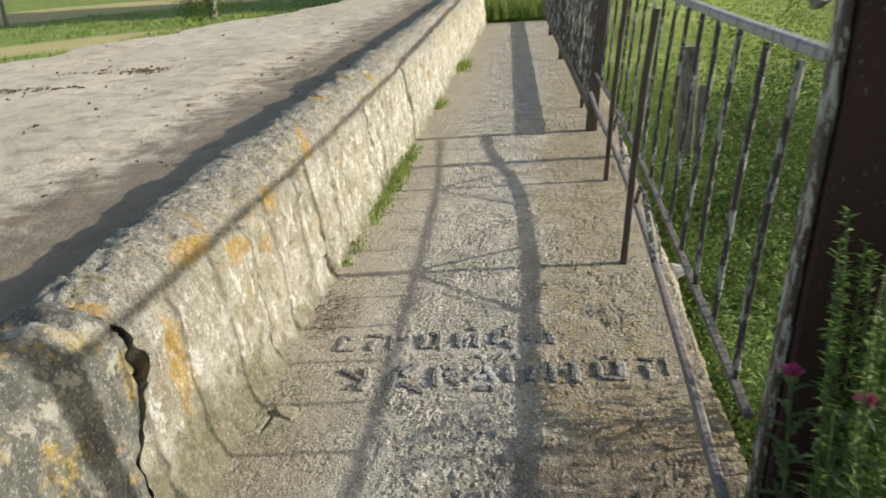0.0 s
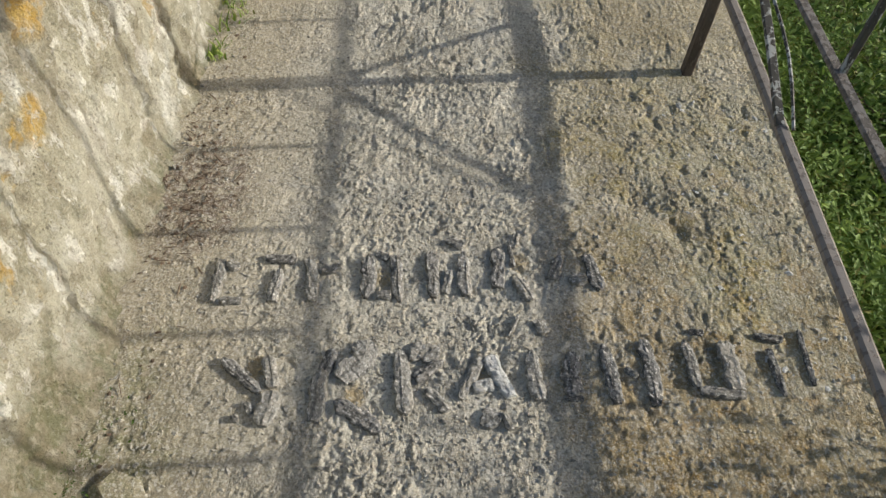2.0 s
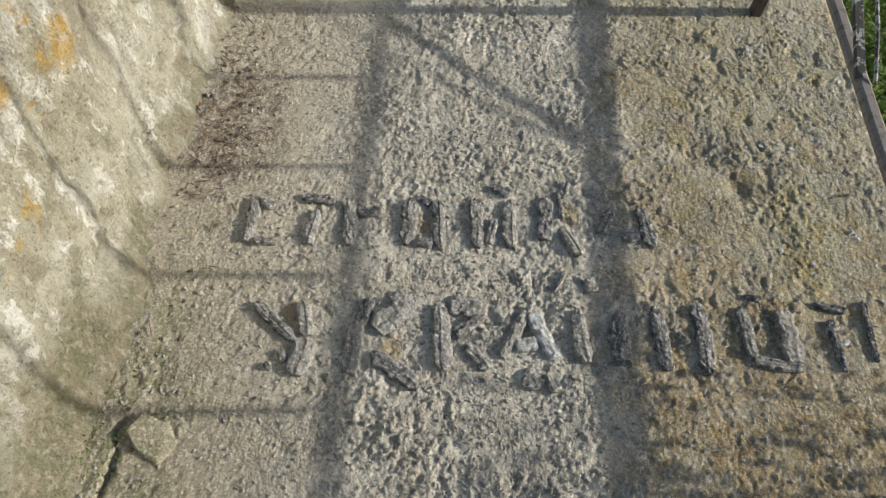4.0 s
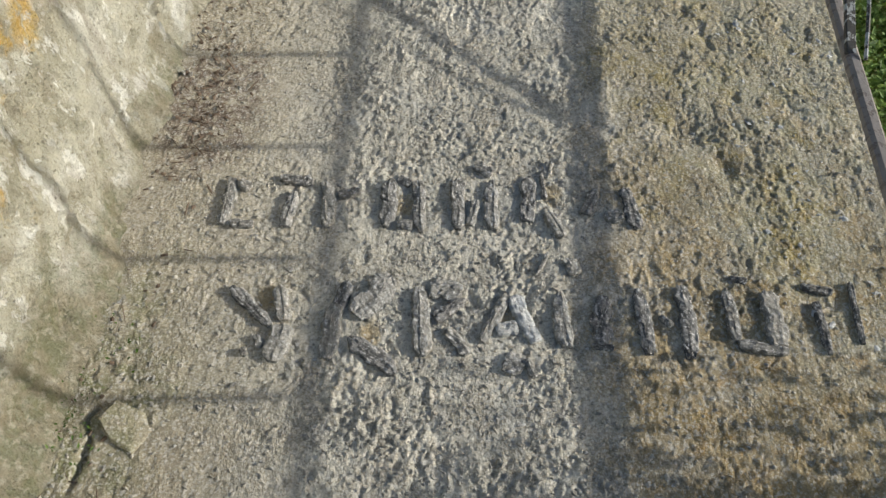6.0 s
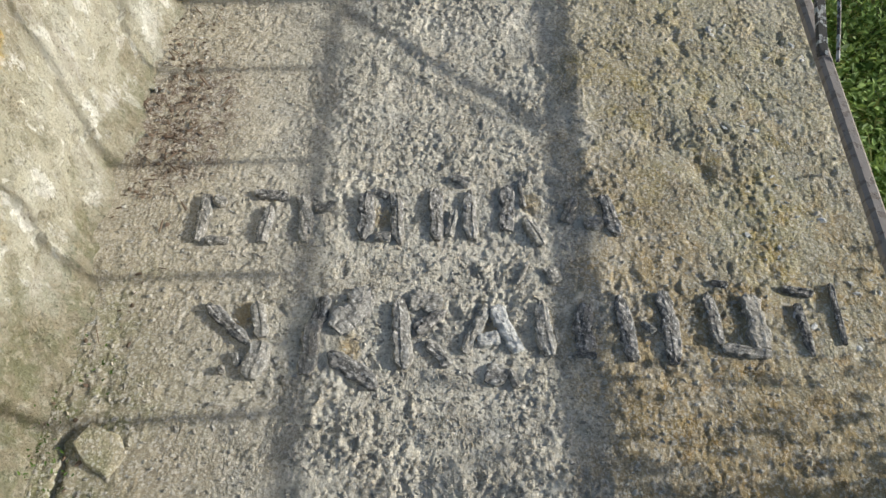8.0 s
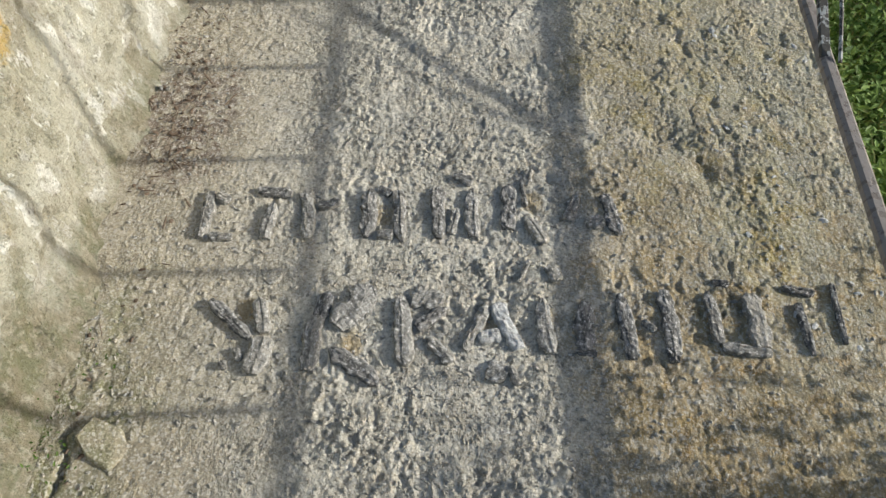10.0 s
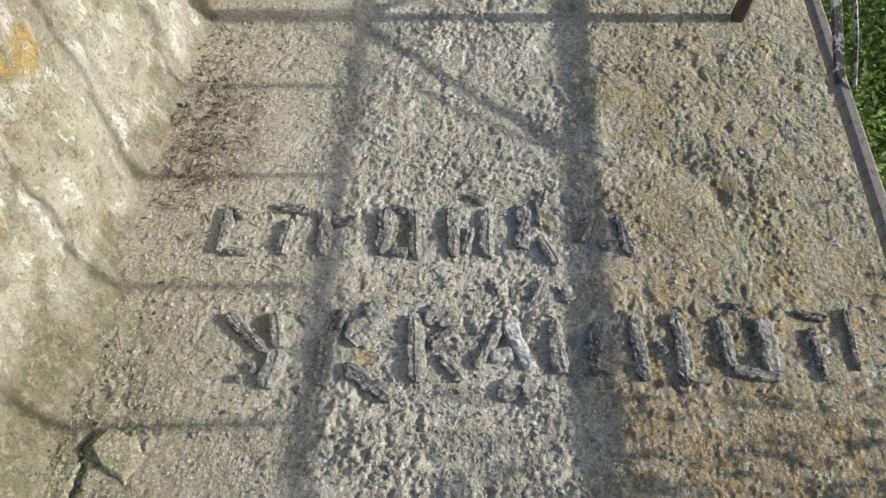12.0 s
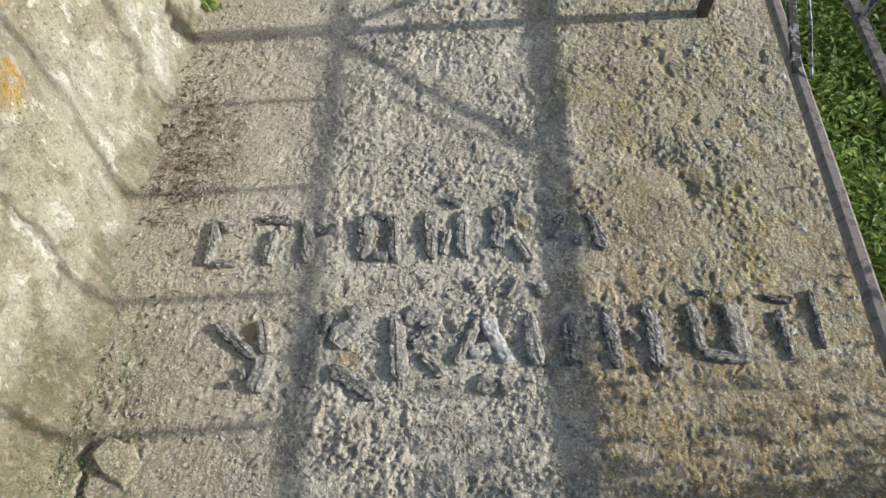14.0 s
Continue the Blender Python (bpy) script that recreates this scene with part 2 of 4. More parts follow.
def lime_wall():
    m = Mat("lime_rendered_stone", 0.95)
    z = m.axis(2)
    big = m.noise(2.6, 4)
    mid = m.noise(11, 6, 0.68, offset=3)
    fine = m.noise(80, 4, 0.7, offset=8)
    streak = m.noise(14, 5, 0.6, (1, 1, 0.35), 11)
    c = m.mix(m.ramp(big, 0.35, 0.65), (0.46, 0.435, 0.325), (0.60, 0.58, 0.465))
    c = m.mix(m.ramp(m.noise(4.5, 6, 0.65, offset=51), 0.50, 0.60, 0, 0.7), c, (0.68, 0.67, 0.58))
    c = m.mix(m.ramp(m.noise(20, 5, 0.66, (1, 1, 0.55), 57), 0.54, 0.58, 0, 0.9), c, (0.84, 0.83, 0.75))
    c = m.mix(m.ramp(mid, 0.46, 0.36, 0, 0.55), c, (0.28, 0.26, 0.175))
    c = m.mix(m.ramp(streak, 0.5, 0.35, 0, 0.5), c, (0.26, 0.215, 0.14))
    top = m.ramp(m.math("ADD", z, m.math("MULTIPLY", mid, 0.38)), 0.60, 0.84)
    c = m.mix(m.math("MULTIPLY", top, 0.9), c, m.mix(m.ramp(fine, 0.35, 0.65), (0.22, 0.21, 0.175), (0.48, 0.46, 0.385)))
    c = m.mix(m.math("MULTIPLY", top, m.ramp(m.noise(13, 5, 0.7, offset=66), 0.52, 0.62, 0, 0.75)), c, (0.60, 0.58, 0.50))
    c = m.mix(m.math("MULTIPLY", top, m.ramp(m.noise(9, 5, 0.7, offset=69), 0.54, 0.64, 0, 0.6)), c, (0.30, 0.27, 0.10))
    c = m.mix(m.math("MULTIPLY", m.ramp(m.noise(38, 5, 0.7, offset=14), 0.58, 0.68), m.ramp(z, 0.25, 0.5, 0, 0.8)), c, (0.72, 0.70, 0.64))
    lich = m.math("MULTIPLY", m.ramp(m.noise(6.0, 5, 0.62, offset=21), 0.595, 0.67), m.ramp(z, 0.15, 0.4))
    for y, h, ry, rz in ((1.74, 0.36, 0.055, 0.19), (2.71, 0.54, 0.08, 0.06), (2.28, 0.50, 0.11, 0.045), (3.31, 0.58, 0.06, 0.05), (2.02, 0.60, 0.13, 0.04), (1.52, 0.62, 0.07, 0.04), (2.55, 0.42, 0.05, 0.05)):
        lich = m.math("MAXIMUM", lich, m.math("MULTIPLY", blob(m, y, h, ry, rz, 0.4, 12, y, (1, 2)), 0.9))
    lich = m.math("MULTIPLY", lich, m.ramp(m.noise(45, 4, 0.7, offset=31), 0.34, 0.52))
    c = m.mix(m.math("MULTIPLY", lich, 0.92), c, m.mix(m.noise(30, 3, offset=2), (0.54, 0.27, 0.03), (0.56, 0.43, 0.11)))
    c = m.mix(m.ramp(fine, 0.42, 0.3, 0, 0.6), c, (0.16, 0.13, 0.08))
    grit = m.noise(190, 3, 0.7, offset=17)
    c = m.mix(m.ramp(grit, 0.56, 0.66, 0, 0.3), c, (0.66, 0.64, 0.57))
    c = m.mix(m.ramp(grit, 0.43, 0.33, 0, 0.45), c, (0.15, 0.13, 0.085))
    pits = m.ramp(m.voronoi(34), 0.16, 0.07, 0, 1)
    pits = m.math("MULTIPLY", pits, m.ramp(m.noise(9, 4, offset=41), 0.5, 0.6))
    c = m.mix(m.math("MULTIPLY", pits, 0.7), c, (0.10, 0.085, 0.06))
    nick = m.math("MULTIPLY", m.ramp(m.voronoi(75), 0.22, 0.12), m.ramp(m.noise(15, 4, 0.7, offset=43), 0.50, 0.58))
    c = m.mix(m.math("MULTIPLY", nick, 0.6), c, (0.14, 0.12, 0.08))
    dent = m.math("SUBTRACT", m.noise(70, 5, 0.72, (1, 1, 0.6), 47), m.math("MULTIPLY", nick, 0.5))
    crumb = m.noise(36, 6, 0.72, (1, 1, 0.7), 63)
    c = m.mix(m.ramp(crumb, 0.42, 0.33, 0, 0.4), c, (0.22, 0.185, 0.12))
    c = m.mix(m.ramp(crumb, 0.56, 0.64, 0, 0.5), c, (0.68, 0.67, 0.60))
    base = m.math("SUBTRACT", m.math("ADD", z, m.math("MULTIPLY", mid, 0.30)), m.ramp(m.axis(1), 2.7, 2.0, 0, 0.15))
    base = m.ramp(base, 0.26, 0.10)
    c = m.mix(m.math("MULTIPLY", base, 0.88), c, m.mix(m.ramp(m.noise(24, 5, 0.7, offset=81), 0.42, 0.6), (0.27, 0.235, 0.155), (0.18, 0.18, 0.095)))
    c = m.mix(m.math("MULTIPLY", base, m.ramp(m.noise(55, 5, 0.7, offset=85), 0.5, 0.64, 0, 0.6)), c, (0.50, 0.46, 0.36))
    nrm = m.bump(m.math("ADD", fine, m.math("MULTIPLY", grit, 0.5)), 0.9, 0.008, m.bump(dent, 1.0, 0.014, m.bump(m.math("ADD", mid, crumb), 0.9, 0.013)))
    return m.done(c, nrm)


def grey_block():
    m = Mat("grey_lichened_stone", 0.95)
    mid = m.noise(9, 6, 0.68, offset=3)
    fine = m.noise(85, 4, 0.7, offset=8)
    c = m.mix(m.ramp(mid, 0.38, 0.62), (0.09, 0.092, 0.08), (0.185, 0.185, 0.155))
    c = m.mix(m.ramp(m.noise(7, 5, 0.65, offset=12), 0.57, 0.64, 0, 0.7), c, (0.42, 0.40, 0.33))
    lich = m.math("MULTIPLY", m.ramp(m.noise(6.5, 5, 0.6, offset=27), 0.52, 0.62), m.ramp(m.noise(40, 4, offset=6), 0.35, 0.6))
    c = m.mix(m.math("MULTIPLY", lich, 0.7), c, m.mix(m.noise(12, 3, offset=19), (0.40, 0.22, 0.03), (0.40, 0.36, 0.12)))
    c = m.mix(m.ramp(fine, 0.54, 0.64, 0, 0.5), c, (0.45, 0.44, 0.40))
    c = m.mix(m.ramp(fine, 0.45, 0.35, 0, 0.6), c, (0.06, 0.06, 0.05))
    return m.done(c, m.bump(fine, 0.8, 0.006, m.bump(mid, 0.9, 0.02)))


def flint(name, a, b, spots):
    m = Mat(name, 0.8)
    r = m.n("ShaderNodeObjectInfo").outputs["Random"]
    fine = m.noise(170, 5, 0.75, (0.7, 1, 1))
    mid = m.noise(60, 5, 0.7, (0.55, 1, 1), 5)
    c = m.mix(m.ramp(mid, 0.44, 0.56), a, b)
    c = m.mix(m.math("MULTIPLY", r, 0.45), c, (0.42, 0.39, 0.32))
    c = m.mix(m.ramp(fine, 0.54, 0.62, 0, spots), c, (0.72, 0.70, 0.65))
    c = m.mix(m.ramp(fine, 0.45, 0.36, 0, 0.6), c, (0.05, 0.05, 0.05))
    return m.done(c, m.bump(fine, 0.9, 0.004, m.bump(mid, 0.9, 0.006)))


def peeling(name, paint, bare, cover, rust=(0.10, 0.045, 0.025)):
    m = Mat(name, 0.65)
    n1 = m.noise(48, 5, 0.68, (1, 1, 0.22))
    n2 = m.noise(110, 4, 0.7, (1, 1, 0.4), 5)
    c = m.mix(m.ramp(n1, 0.35, 0.65), bare, rust)
    peel = m.ramp(m.math("ADD", n1, m.math("MULTIPLY", n2, 0.35)), cover, cover + 0.05)
    c = m.mix(peel, c, paint)
    c = m.mix(m.ramp(n2, 0.6, 0.72, 0, 0.5), c, (0.27, 0.26, 0.235))
    return m.done(c, m.bump(m.math("ADD", peel, n2), 0.5, 0.003), m.ramp(n2, 0.3, 0.7, 0.5, 0.9))


def foliage(name, a, b, dry=(0.32, 0.27, 0.10), dryness=0.12):
    m = Mat(name, 0.55)
    r = m.n("ShaderNodeNewGeometry").outputs["Random Per Island"]
    c = m.mix(r, a, b)
    pick = m.ramp(m.math("FRACT", m.math("MULTIPLY", r, 7.13), 0.0), 1 - dryness, 1 - dryness + 0.03)
    c = m.mix(m.math("MULTIPLY", pick, 0.7), c, dry)
    c = m.mix(m.ramp(m.noise(1.3, 3), 0.35, 0.65, 0, 0.35), c, b)
    m.done(c)
    tr = m.n("ShaderNodeBsdfTranslucent")
    m.link(c, tr.inputs["Color"])
    mx = m.n("ShaderNodeMixShader")
    mx.inputs[0].default_value = 0.35
    m.link(m.b.outputs[0], mx.inputs[1])
    m.link(tr.outputs[0], mx.inputs[2])
    m.link(mx.outputs[0], m.t.nodes["Material Output"].inputs[0])
    return m.m


def dirt_road():
    m = Mat("dry_dirt", 0.97)
    big = m.noise(0.7, 5)
    mid = m.noise(6, 6, 0.65, offset=4)
    fine = m.noise(55, 4, 0.7, offset=9)
    c = m.mix(m.ramp(big, 0.3, 0.7), (0.62, 0.54, 0.40), (0.73, 0.655, 0.51))
    c = m.mix(m.ramp(mid, 0.48, 0.7, 0, 0.6), c, (0.30, 0.235, 0.16))
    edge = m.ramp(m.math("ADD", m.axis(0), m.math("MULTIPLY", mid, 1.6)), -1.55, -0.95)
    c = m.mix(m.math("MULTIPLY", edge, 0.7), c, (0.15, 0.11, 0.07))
    c = m.mix(m.ramp(fine, 0.45, 0.3, 0, 0.5), c, (0.20, 0.16, 0.11))
    return m.done(c, m.bump(fine, 0.6, 0.01, m.bump(mid, 0.5, 0.03)))


def field():
    m = Mat("meadow", 0.95)
    big = m.noise(0.35, 5)
    mid = m.noise(4, 6, 0.7, offset=3)
    c = m.mix(m.ramp(mid, 0.35, 0.65), (0.17, 0.245, 0.05), (0.33, 0.41, 0.11))
    c = m.mix(m.ramp(big, 0.45, 0.6, 0, 0.5), c, (0.23, 0.28, 0.07))
    x, y = m.axis(0), m.axis(1)
    # bank ground painted near-black, standing in for the shade between the herbs
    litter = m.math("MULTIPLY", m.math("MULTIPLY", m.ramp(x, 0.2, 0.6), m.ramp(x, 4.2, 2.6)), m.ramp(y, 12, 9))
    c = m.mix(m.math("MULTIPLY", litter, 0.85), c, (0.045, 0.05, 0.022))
    # strips of fallow and stubble across the fields beyond the road
    far = m.math("ADD", m.math("SUBTRACT", y, m.math("MULTIPLY", x, 0.75)), m.math("MULTIPLY", m.math("SUBTRACT", big, 0.5), 3.0))
    leftside = m.ramp(x, -3.5, -5.5)
    band1 = m.math("MULTIPLY", m.ramp(far, 14.9, 15.6), m.ramp(far, 17.6, 17.0))
    band1 = m.math("MULTIPLY", band1, m.ramp(x, -5.2, -6.4))
    band2 = m.math("MULTIPLY", m.ramp(far, 25.6, 26.4), m.ramp(far, 32.5, 31.6))
    bands = m.math("MULTIPLY", m.math("ADD", band1, band2), leftside)
    c = m.mix(m.math("MULTIPLY", bands, 0.85), c, (0.62, 0.52, 0.25))
    return m.done(c, m.bump(mid, 0.8, 0.05))


M_FLOOR, M_WALL, M_BLOCK, M_ROAD, M_FIELD = concrete_floor(), lime_wall(), grey_block(), dirt_road(), field()
M_STONE = flint("grey_flint", (0.16, 0.155, 0.14), (0.36, 0.345, 0.31), 0.85)
M_DARK = flint("dark_flint", (0.085, 0.083, 0.078), (0.27, 0.26, 0.24), 0.8)
M_PALE = flint("pale_flint", (0.50, 0.50, 0.48), (0.70, 0.70, 0.67), 0.8)
M_CHIP = flint("mortar_chips", (0.42, 0.38, 0.30), (0.56, 0.52, 0.43), 0.5)
M_BAR = peeling("peeling_grey_paint", (0.40, 0.41, 0.39), (0.075, 0.073, 0.066), 0.69, (0.065, 0.055, 0.045))
M_RUST = peeling("rusty_brown_steel", (0.105, 0.085, 0.07), (0.08, 0.064, 0.053), 0.62, (0.065, 0.046, 0.037))
M_RAIL = peeling("worn_grey_rail_paint", (0.42, 0.42, 0.40), (0.17, 0.16, 0.145), 0.58, (0.10, 0.08, 0.065))
M_STEEL = peeling("grey_brown_steel", (0.27, 0.24, 0.215), (0.20, 0.17, 0.145), 0.60, (0.15, 0.11, 0.085))
M_DULL = peeling("dull_brown_steel", (0.21, 0.19, 0.17), (0.13, 0.115, 0.10), 0.66, (0.09, 0.07, 0.055))
M_MAROON = peeling("maroon_paint", (0.046, 0.024, 0.021), (0.16, 0.14, 0.12), 0.42)
M_WORN = peeling("worn_pale_paint", (0.46, 0.45, 0.41), (0.10, 0.09, 0.075), 0.68)
M_GREY = peeling("weathered_grey_timber", (0.22, 0.21, 0.19), (0.11, 0.10, 0.085), 0.60, (0.07, 0.06, 0.05))
M_LEAF = foliage("herb_leaves", (0.07, 0.15, 0.03), (0.25, 0.36, 0.075))
M_SHRUB = foliage("shrub_leaves", (0.04, 0.09, 0.02), (0.15, 0.24, 0.05), dryness=0.05)
M_GRASS = foliage("grass_blades", (0.15, 0.25, 0.045), (0.36, 0.47, 0.12), dryness=0.25)
M_THISTLE = foliage("thistle_leaves", (0.08, 0.13, 0.05), (0.17, 0.23, 0.10), dryness=0.05)
M_HERB = foliage("narrow_herb_leaves", (0.08, 0.16, 0.035), (0.33, 0.46, 0.13), dryness=0.04)
M_TWIG = Mat("dry_twigs", 0.9).done((0.16, 0.115, 0.08))
M_PINK = foliage("thistle_florets", (0.50, 0.07, 0.22), (0.68, 0.16, 0.36), (0.6, 0.2, 0.4))

# ---- the pavement ----


def spaced(*spans):
    """Coordinates from (start, end, step) spans."""
    out = [np.arange(a, b - s * 0.5, s) for a, b, s in spans]
    return np.concatenate(out + [np.array([spans[-1][1]])])


CRACK = [(-0.765, 2.098), (-0.786, 2.067), (-0.772, 2.045), (-0.770, 2.019), (-0.772, 1.979), (-0.790, 1.90)]


def crack_depth(x, y):
    """A narrow open crack beside the loose flake, 1 in its middle."""
    cx = np.interp(-y, [-p[1] for p in CRACK], [p[0] for p in CRACK]) + 0.003 * vnoise(y * 90, y * 0 + 3)
    wide = 0.0045 + 0.003 * vnoise(y * 45, y * 0 + 8)
    return np.exp(-((x - cx) / wide) ** 2) * smooth01(y, 2.10, 2.09) * smooth01(y, 1.92, 1.99)


def floor_height(x, y):
    x, y = np.asarray(x, float), np.asarray(y, float)
    rough = 0.40 + 0.57 * smooth01(x, -0.60, -0.33) - 0.22 * smooth01(x, 0.05, 0.20)
    rough = rough * (0.72 + 0.45 * smooth01(vnoise(x * 5.1, y * 5.1, 4.0), -0.4, 0.6))
    coarse = smooth01(y, 2.28, 2.08) * smooth01(x, -0.55, -0.3) * smooth01(x, 0.30, 0.05)
    wx, wy = x + 0.006 * vnoise(x * 55, y * 55, 2.0), y + 0.006 * vnoise(x * 55, y * 55, 7.0)
    z = 0.0032 * fbm(wx * 10, wy * 10, 1.0, 2) * (1 + 1.2 * coarse) + 0.0035 * coarse * flakes(wx, wy * 0.85, 13, 3.0, (-0.3, -0.1, 0.08, 0.28))
    z = z + 0.0022 * flakes(wx, wy * 0.7, 34, 8.0, (-0.22, 0.0, 0.24))
    z = z + facets(wx, wy * 0.65, 62, 11, 0.0030, 0.0055) * smooth01(vnoise(x * 9, y * 9, 21.0), -0.4, 0.5)
    z = z + facets(wx, wy * 0.7, 135, 31, 0.0040, 0.0055) * (0.45 + 0.75 * smooth01(vnoise(x * 13, y * 11, 27.0), -0.4, 0.5))
    z = z - 0.0050 * smooth01(vnoise(wx * 58, wy * 36, 5.0), 0.46, 0.70) * smooth01(vnoise(x * 8, y * 8, 15.0), -0.6, 0.3)
    z = rough * z - 0.003
    z = z - 0.014 * np.exp(-(((x - 0.365) / 0.026) ** 2 + ((y - 2.711) / 0.030) ** 2))
    z = z - 0.009 * np.exp(-(((x - 0.30) / 0.05) ** 2 + ((y - 2.80) / 0.05) ** 2))
    return z - 0.015 * crack_depth(x, y)


PAVE_Y0, PAVE_Y1, PAVE_X1 = -1.6, 14.1, 0.715
ys = spaced((PAVE_Y0, 1.3, 0.03), (1.3, 1.85, 0.006), (1.85, 3.35, 0.0030), (3.35, 4.6, 0.008), (4.6, 7.5, 0.022), (7.5, PAVE_Y1, 0.06))
xs = spaced((-0.95, -0.84, 0.012), (-0.84, PAVE_X1, 0.0032))
GX, GY = np.meshgrid(xs, ys)
GZ = floor_height(GX, GY)
edge_x = PAVE_X1 - 0.01 + 0.012 * vnoise(GY * 9, GY * 0 + 2) + 0.006 * vnoise(GY * 40, GY * 0 + 5) - 0.14 * smooth01(GY, 1.47, 1.42)
edge = smooth01(GX, PAVE_X1 - 0.03, PAVE_X1)
GX = np.where(GX > edge_x, edge_x, GX)
GZ = GZ - edge * 0.012
cols = len(xs)
verts = np.stack([GX.ravel(), GY.ravel(), GZ.ravel()], 1)
faces = grid_faces(len(ys), cols)
last = np.arange(len(ys)) * cols + cols - 1
low = verts[last] + np.array([0.005, 0, -0.22])
side = np.stack([last[:-1], np.arange(len(ys) - 1) + len(verts), np.arange(1, len(ys)) + len(verts), last[1:]], 1)
pavement = new("pavement", mesh_of("pavement", np.concatenate([verts, low]), np.concatenate([faces, side]), M_FLOOR))
tagged(pavement, "rough weathered concrete footway with ochre lichen and pitted mortar", "pavement", kind="structure")

bm = bmesh.new()
bmesh.ops.create_cube(bm, size=1, matrix=Matrix.Translation((-0.25, 6.2, -0.62)) @ Matrix.Diagonal((1.60, 15.6, 0.88, 1)))
bmesh.ops.bevel(bm, geom=bm.edges[:], offset=0.02, segments=1, affect="EDGES")
abutment = new("abutment", bpy.data.meshes.new("abutment"))
bm.to_mesh(abutment.data)
bm.free()
abutment.data.materials.append(M_FLOOR)
tagged(abutment, "old concrete bridge side under the footway", "bridge", kind="structure")

# ---- the parapet ----
PROFILE = [(-0.825, -0.014), (-0.842, 0.006), (-0.858, 0.035), (-0.868, 0.12), (-0.885, 0.30), (-0.90, 0.48), (-0.925, 0.585), (-0.975, 0.65), (-1.05, 0.682),
           (-1.115, 0.682), (-1.160, 0.650), (-1.182, 0.56), (-1.198, 0.42), (-1.215, 0.15)]


def parapet(name, y0, y1, steps, seed, cut_low, cut_high, lower=0.0, material=None):
    px, pz = np.array([p[0] for p in PROFILE]), np.array([p[1] for p in PROFILE])
    s = np.concatenate([[0], np.cumsum(np.hypot(np.diff(px), np.diff(pz)))])
    si = np.linspace(0, s[-1], 130)
    k = np.ones(9) / 9
    x, z = np.interp(si, s, px), np.interp(si, s, pz)
    x, z = (np.concatenate([a[:4], np.convolve(a, k, "valid"), a[-4:]]) for a in (x, z))
    tx, tz = np.gradient(x), np.gradient(z)
    ln = np.hypot(tx, tz)
    nx, nz = tz / ln, -tx / ln
    ys = spaced(*steps)
    Y, X = np.meshgrid(ys, x, indexing="ij")
    Z, NX, NZ = (np.broadcast_to(a, Y.shape) for a in (z, nx, nz))
    S = np.broadcast_to(si, Y.shape)
    d = 0.026 * fbm(Y * 4, S * 4, seed, 2) + 0.009 * ridged(Y * 17, S * 15, seed + 2) * smooth01(vnoise(Y * 6, S * 6, seed + 5), -0.5, 0.5) + 0.011 * flakes(Y, S * 0.7, 8, seed + 7, (-0.25, 0.0, 0.22))
    d = d - 0.009 * smooth01(vnoise(Y * 27, S * 24, seed + 9), 0.58, 0.74) - 0.006
    d = d + 0.0055 * ridged(Y * 42, S * 38, seed + 3) + 0.003 * vnoise(Y * 95, S * 90, seed + 4) + 0.006 * flakes(Y, S, 24, seed + 12, (-0.2, 0.05, 0.25))
    d = d * (0.25 + 0.75 * smooth01(S, 0.0, 0.12))
    # chipped ends, rounded over towards the joint
    e0 = cut_low * np.exp(-np.clip(Y - y0, 0, 9) / 0.018)
    e1 = cut_high * np.exp(-np.clip(y1 - Y, 0, 9) / 0.025)
    d = d - e0 - e1
    joint = np.interp(Z, [0, 0.23, 0.33, 0.40, 0.48, 0.57, 0.62, 0.66], [1.42, 1.45, 1.50, 1.550, 1.570, 1.560, 1.53, 1.51])
    gap = np.interp(Z, [0, 0.25, 0.4, 0.5, 0.6, 0.66], [0.003, 0.003, 0.005, 0.010, 0.009, 0.004])
    jag = joint + 0.006 * vnoise(S * 22, S * 0 + seed) + 0.003 * vnoise(S * 60, S * 0 + seed)
    Yj = Y + (jag + gap - y0) * np.exp(-(Y - y0) / 0.15) * (cut_low > 0) + (jag - gap - y1) * np.exp(-(y1 - Y) / 0.15) * (cut_high > 0)
    foot = (0.014 * smooth01(Y, 2.75, 2.15) + 0.016 * vnoise(Y * 4.3, Y * 0 + 3) + 0.012 * vnoise(Y * 14, Y * 0 + 6) + 0.008 * vnoise(Y * 37, Y * 0 + 8)) * (1 - smooth01(Z, -0.01, 0.10))
    broad = 0.045 * smooth01(Y, 1.6, 2.1) * smooth01(S, 0.78, 0.92)
    P = np.stack([X + NX * d + foot - broad, Yj, Z + NZ * d - lower * smooth01(Z, 0.1, 0.5)], 2)
    rows, cols = Y.shape
    v = P.reshape(-1, 3)
    f = grid_faces(rows, cols)[:, ::-1]
    # end faces: fans towards the core
    extra, ef = [], []
    for r in (0, rows - 1):
        c = len(v) + len(extra)
        extra.append([-1.04, P[r, :, 1].mean() + (0.02 if r == 0 else -0.02), 0.3])
        for q in range(cols - 1):
            a, b = r * cols + q, r * cols + q + 1
            ef.append([a, b, c] if r else [b, a, c])
    me = mesh_of(name, np.concatenate([v, np.array(extra)]).tolist(), f.tolist() + ef, material or M_WALL)
    return new(name, me)


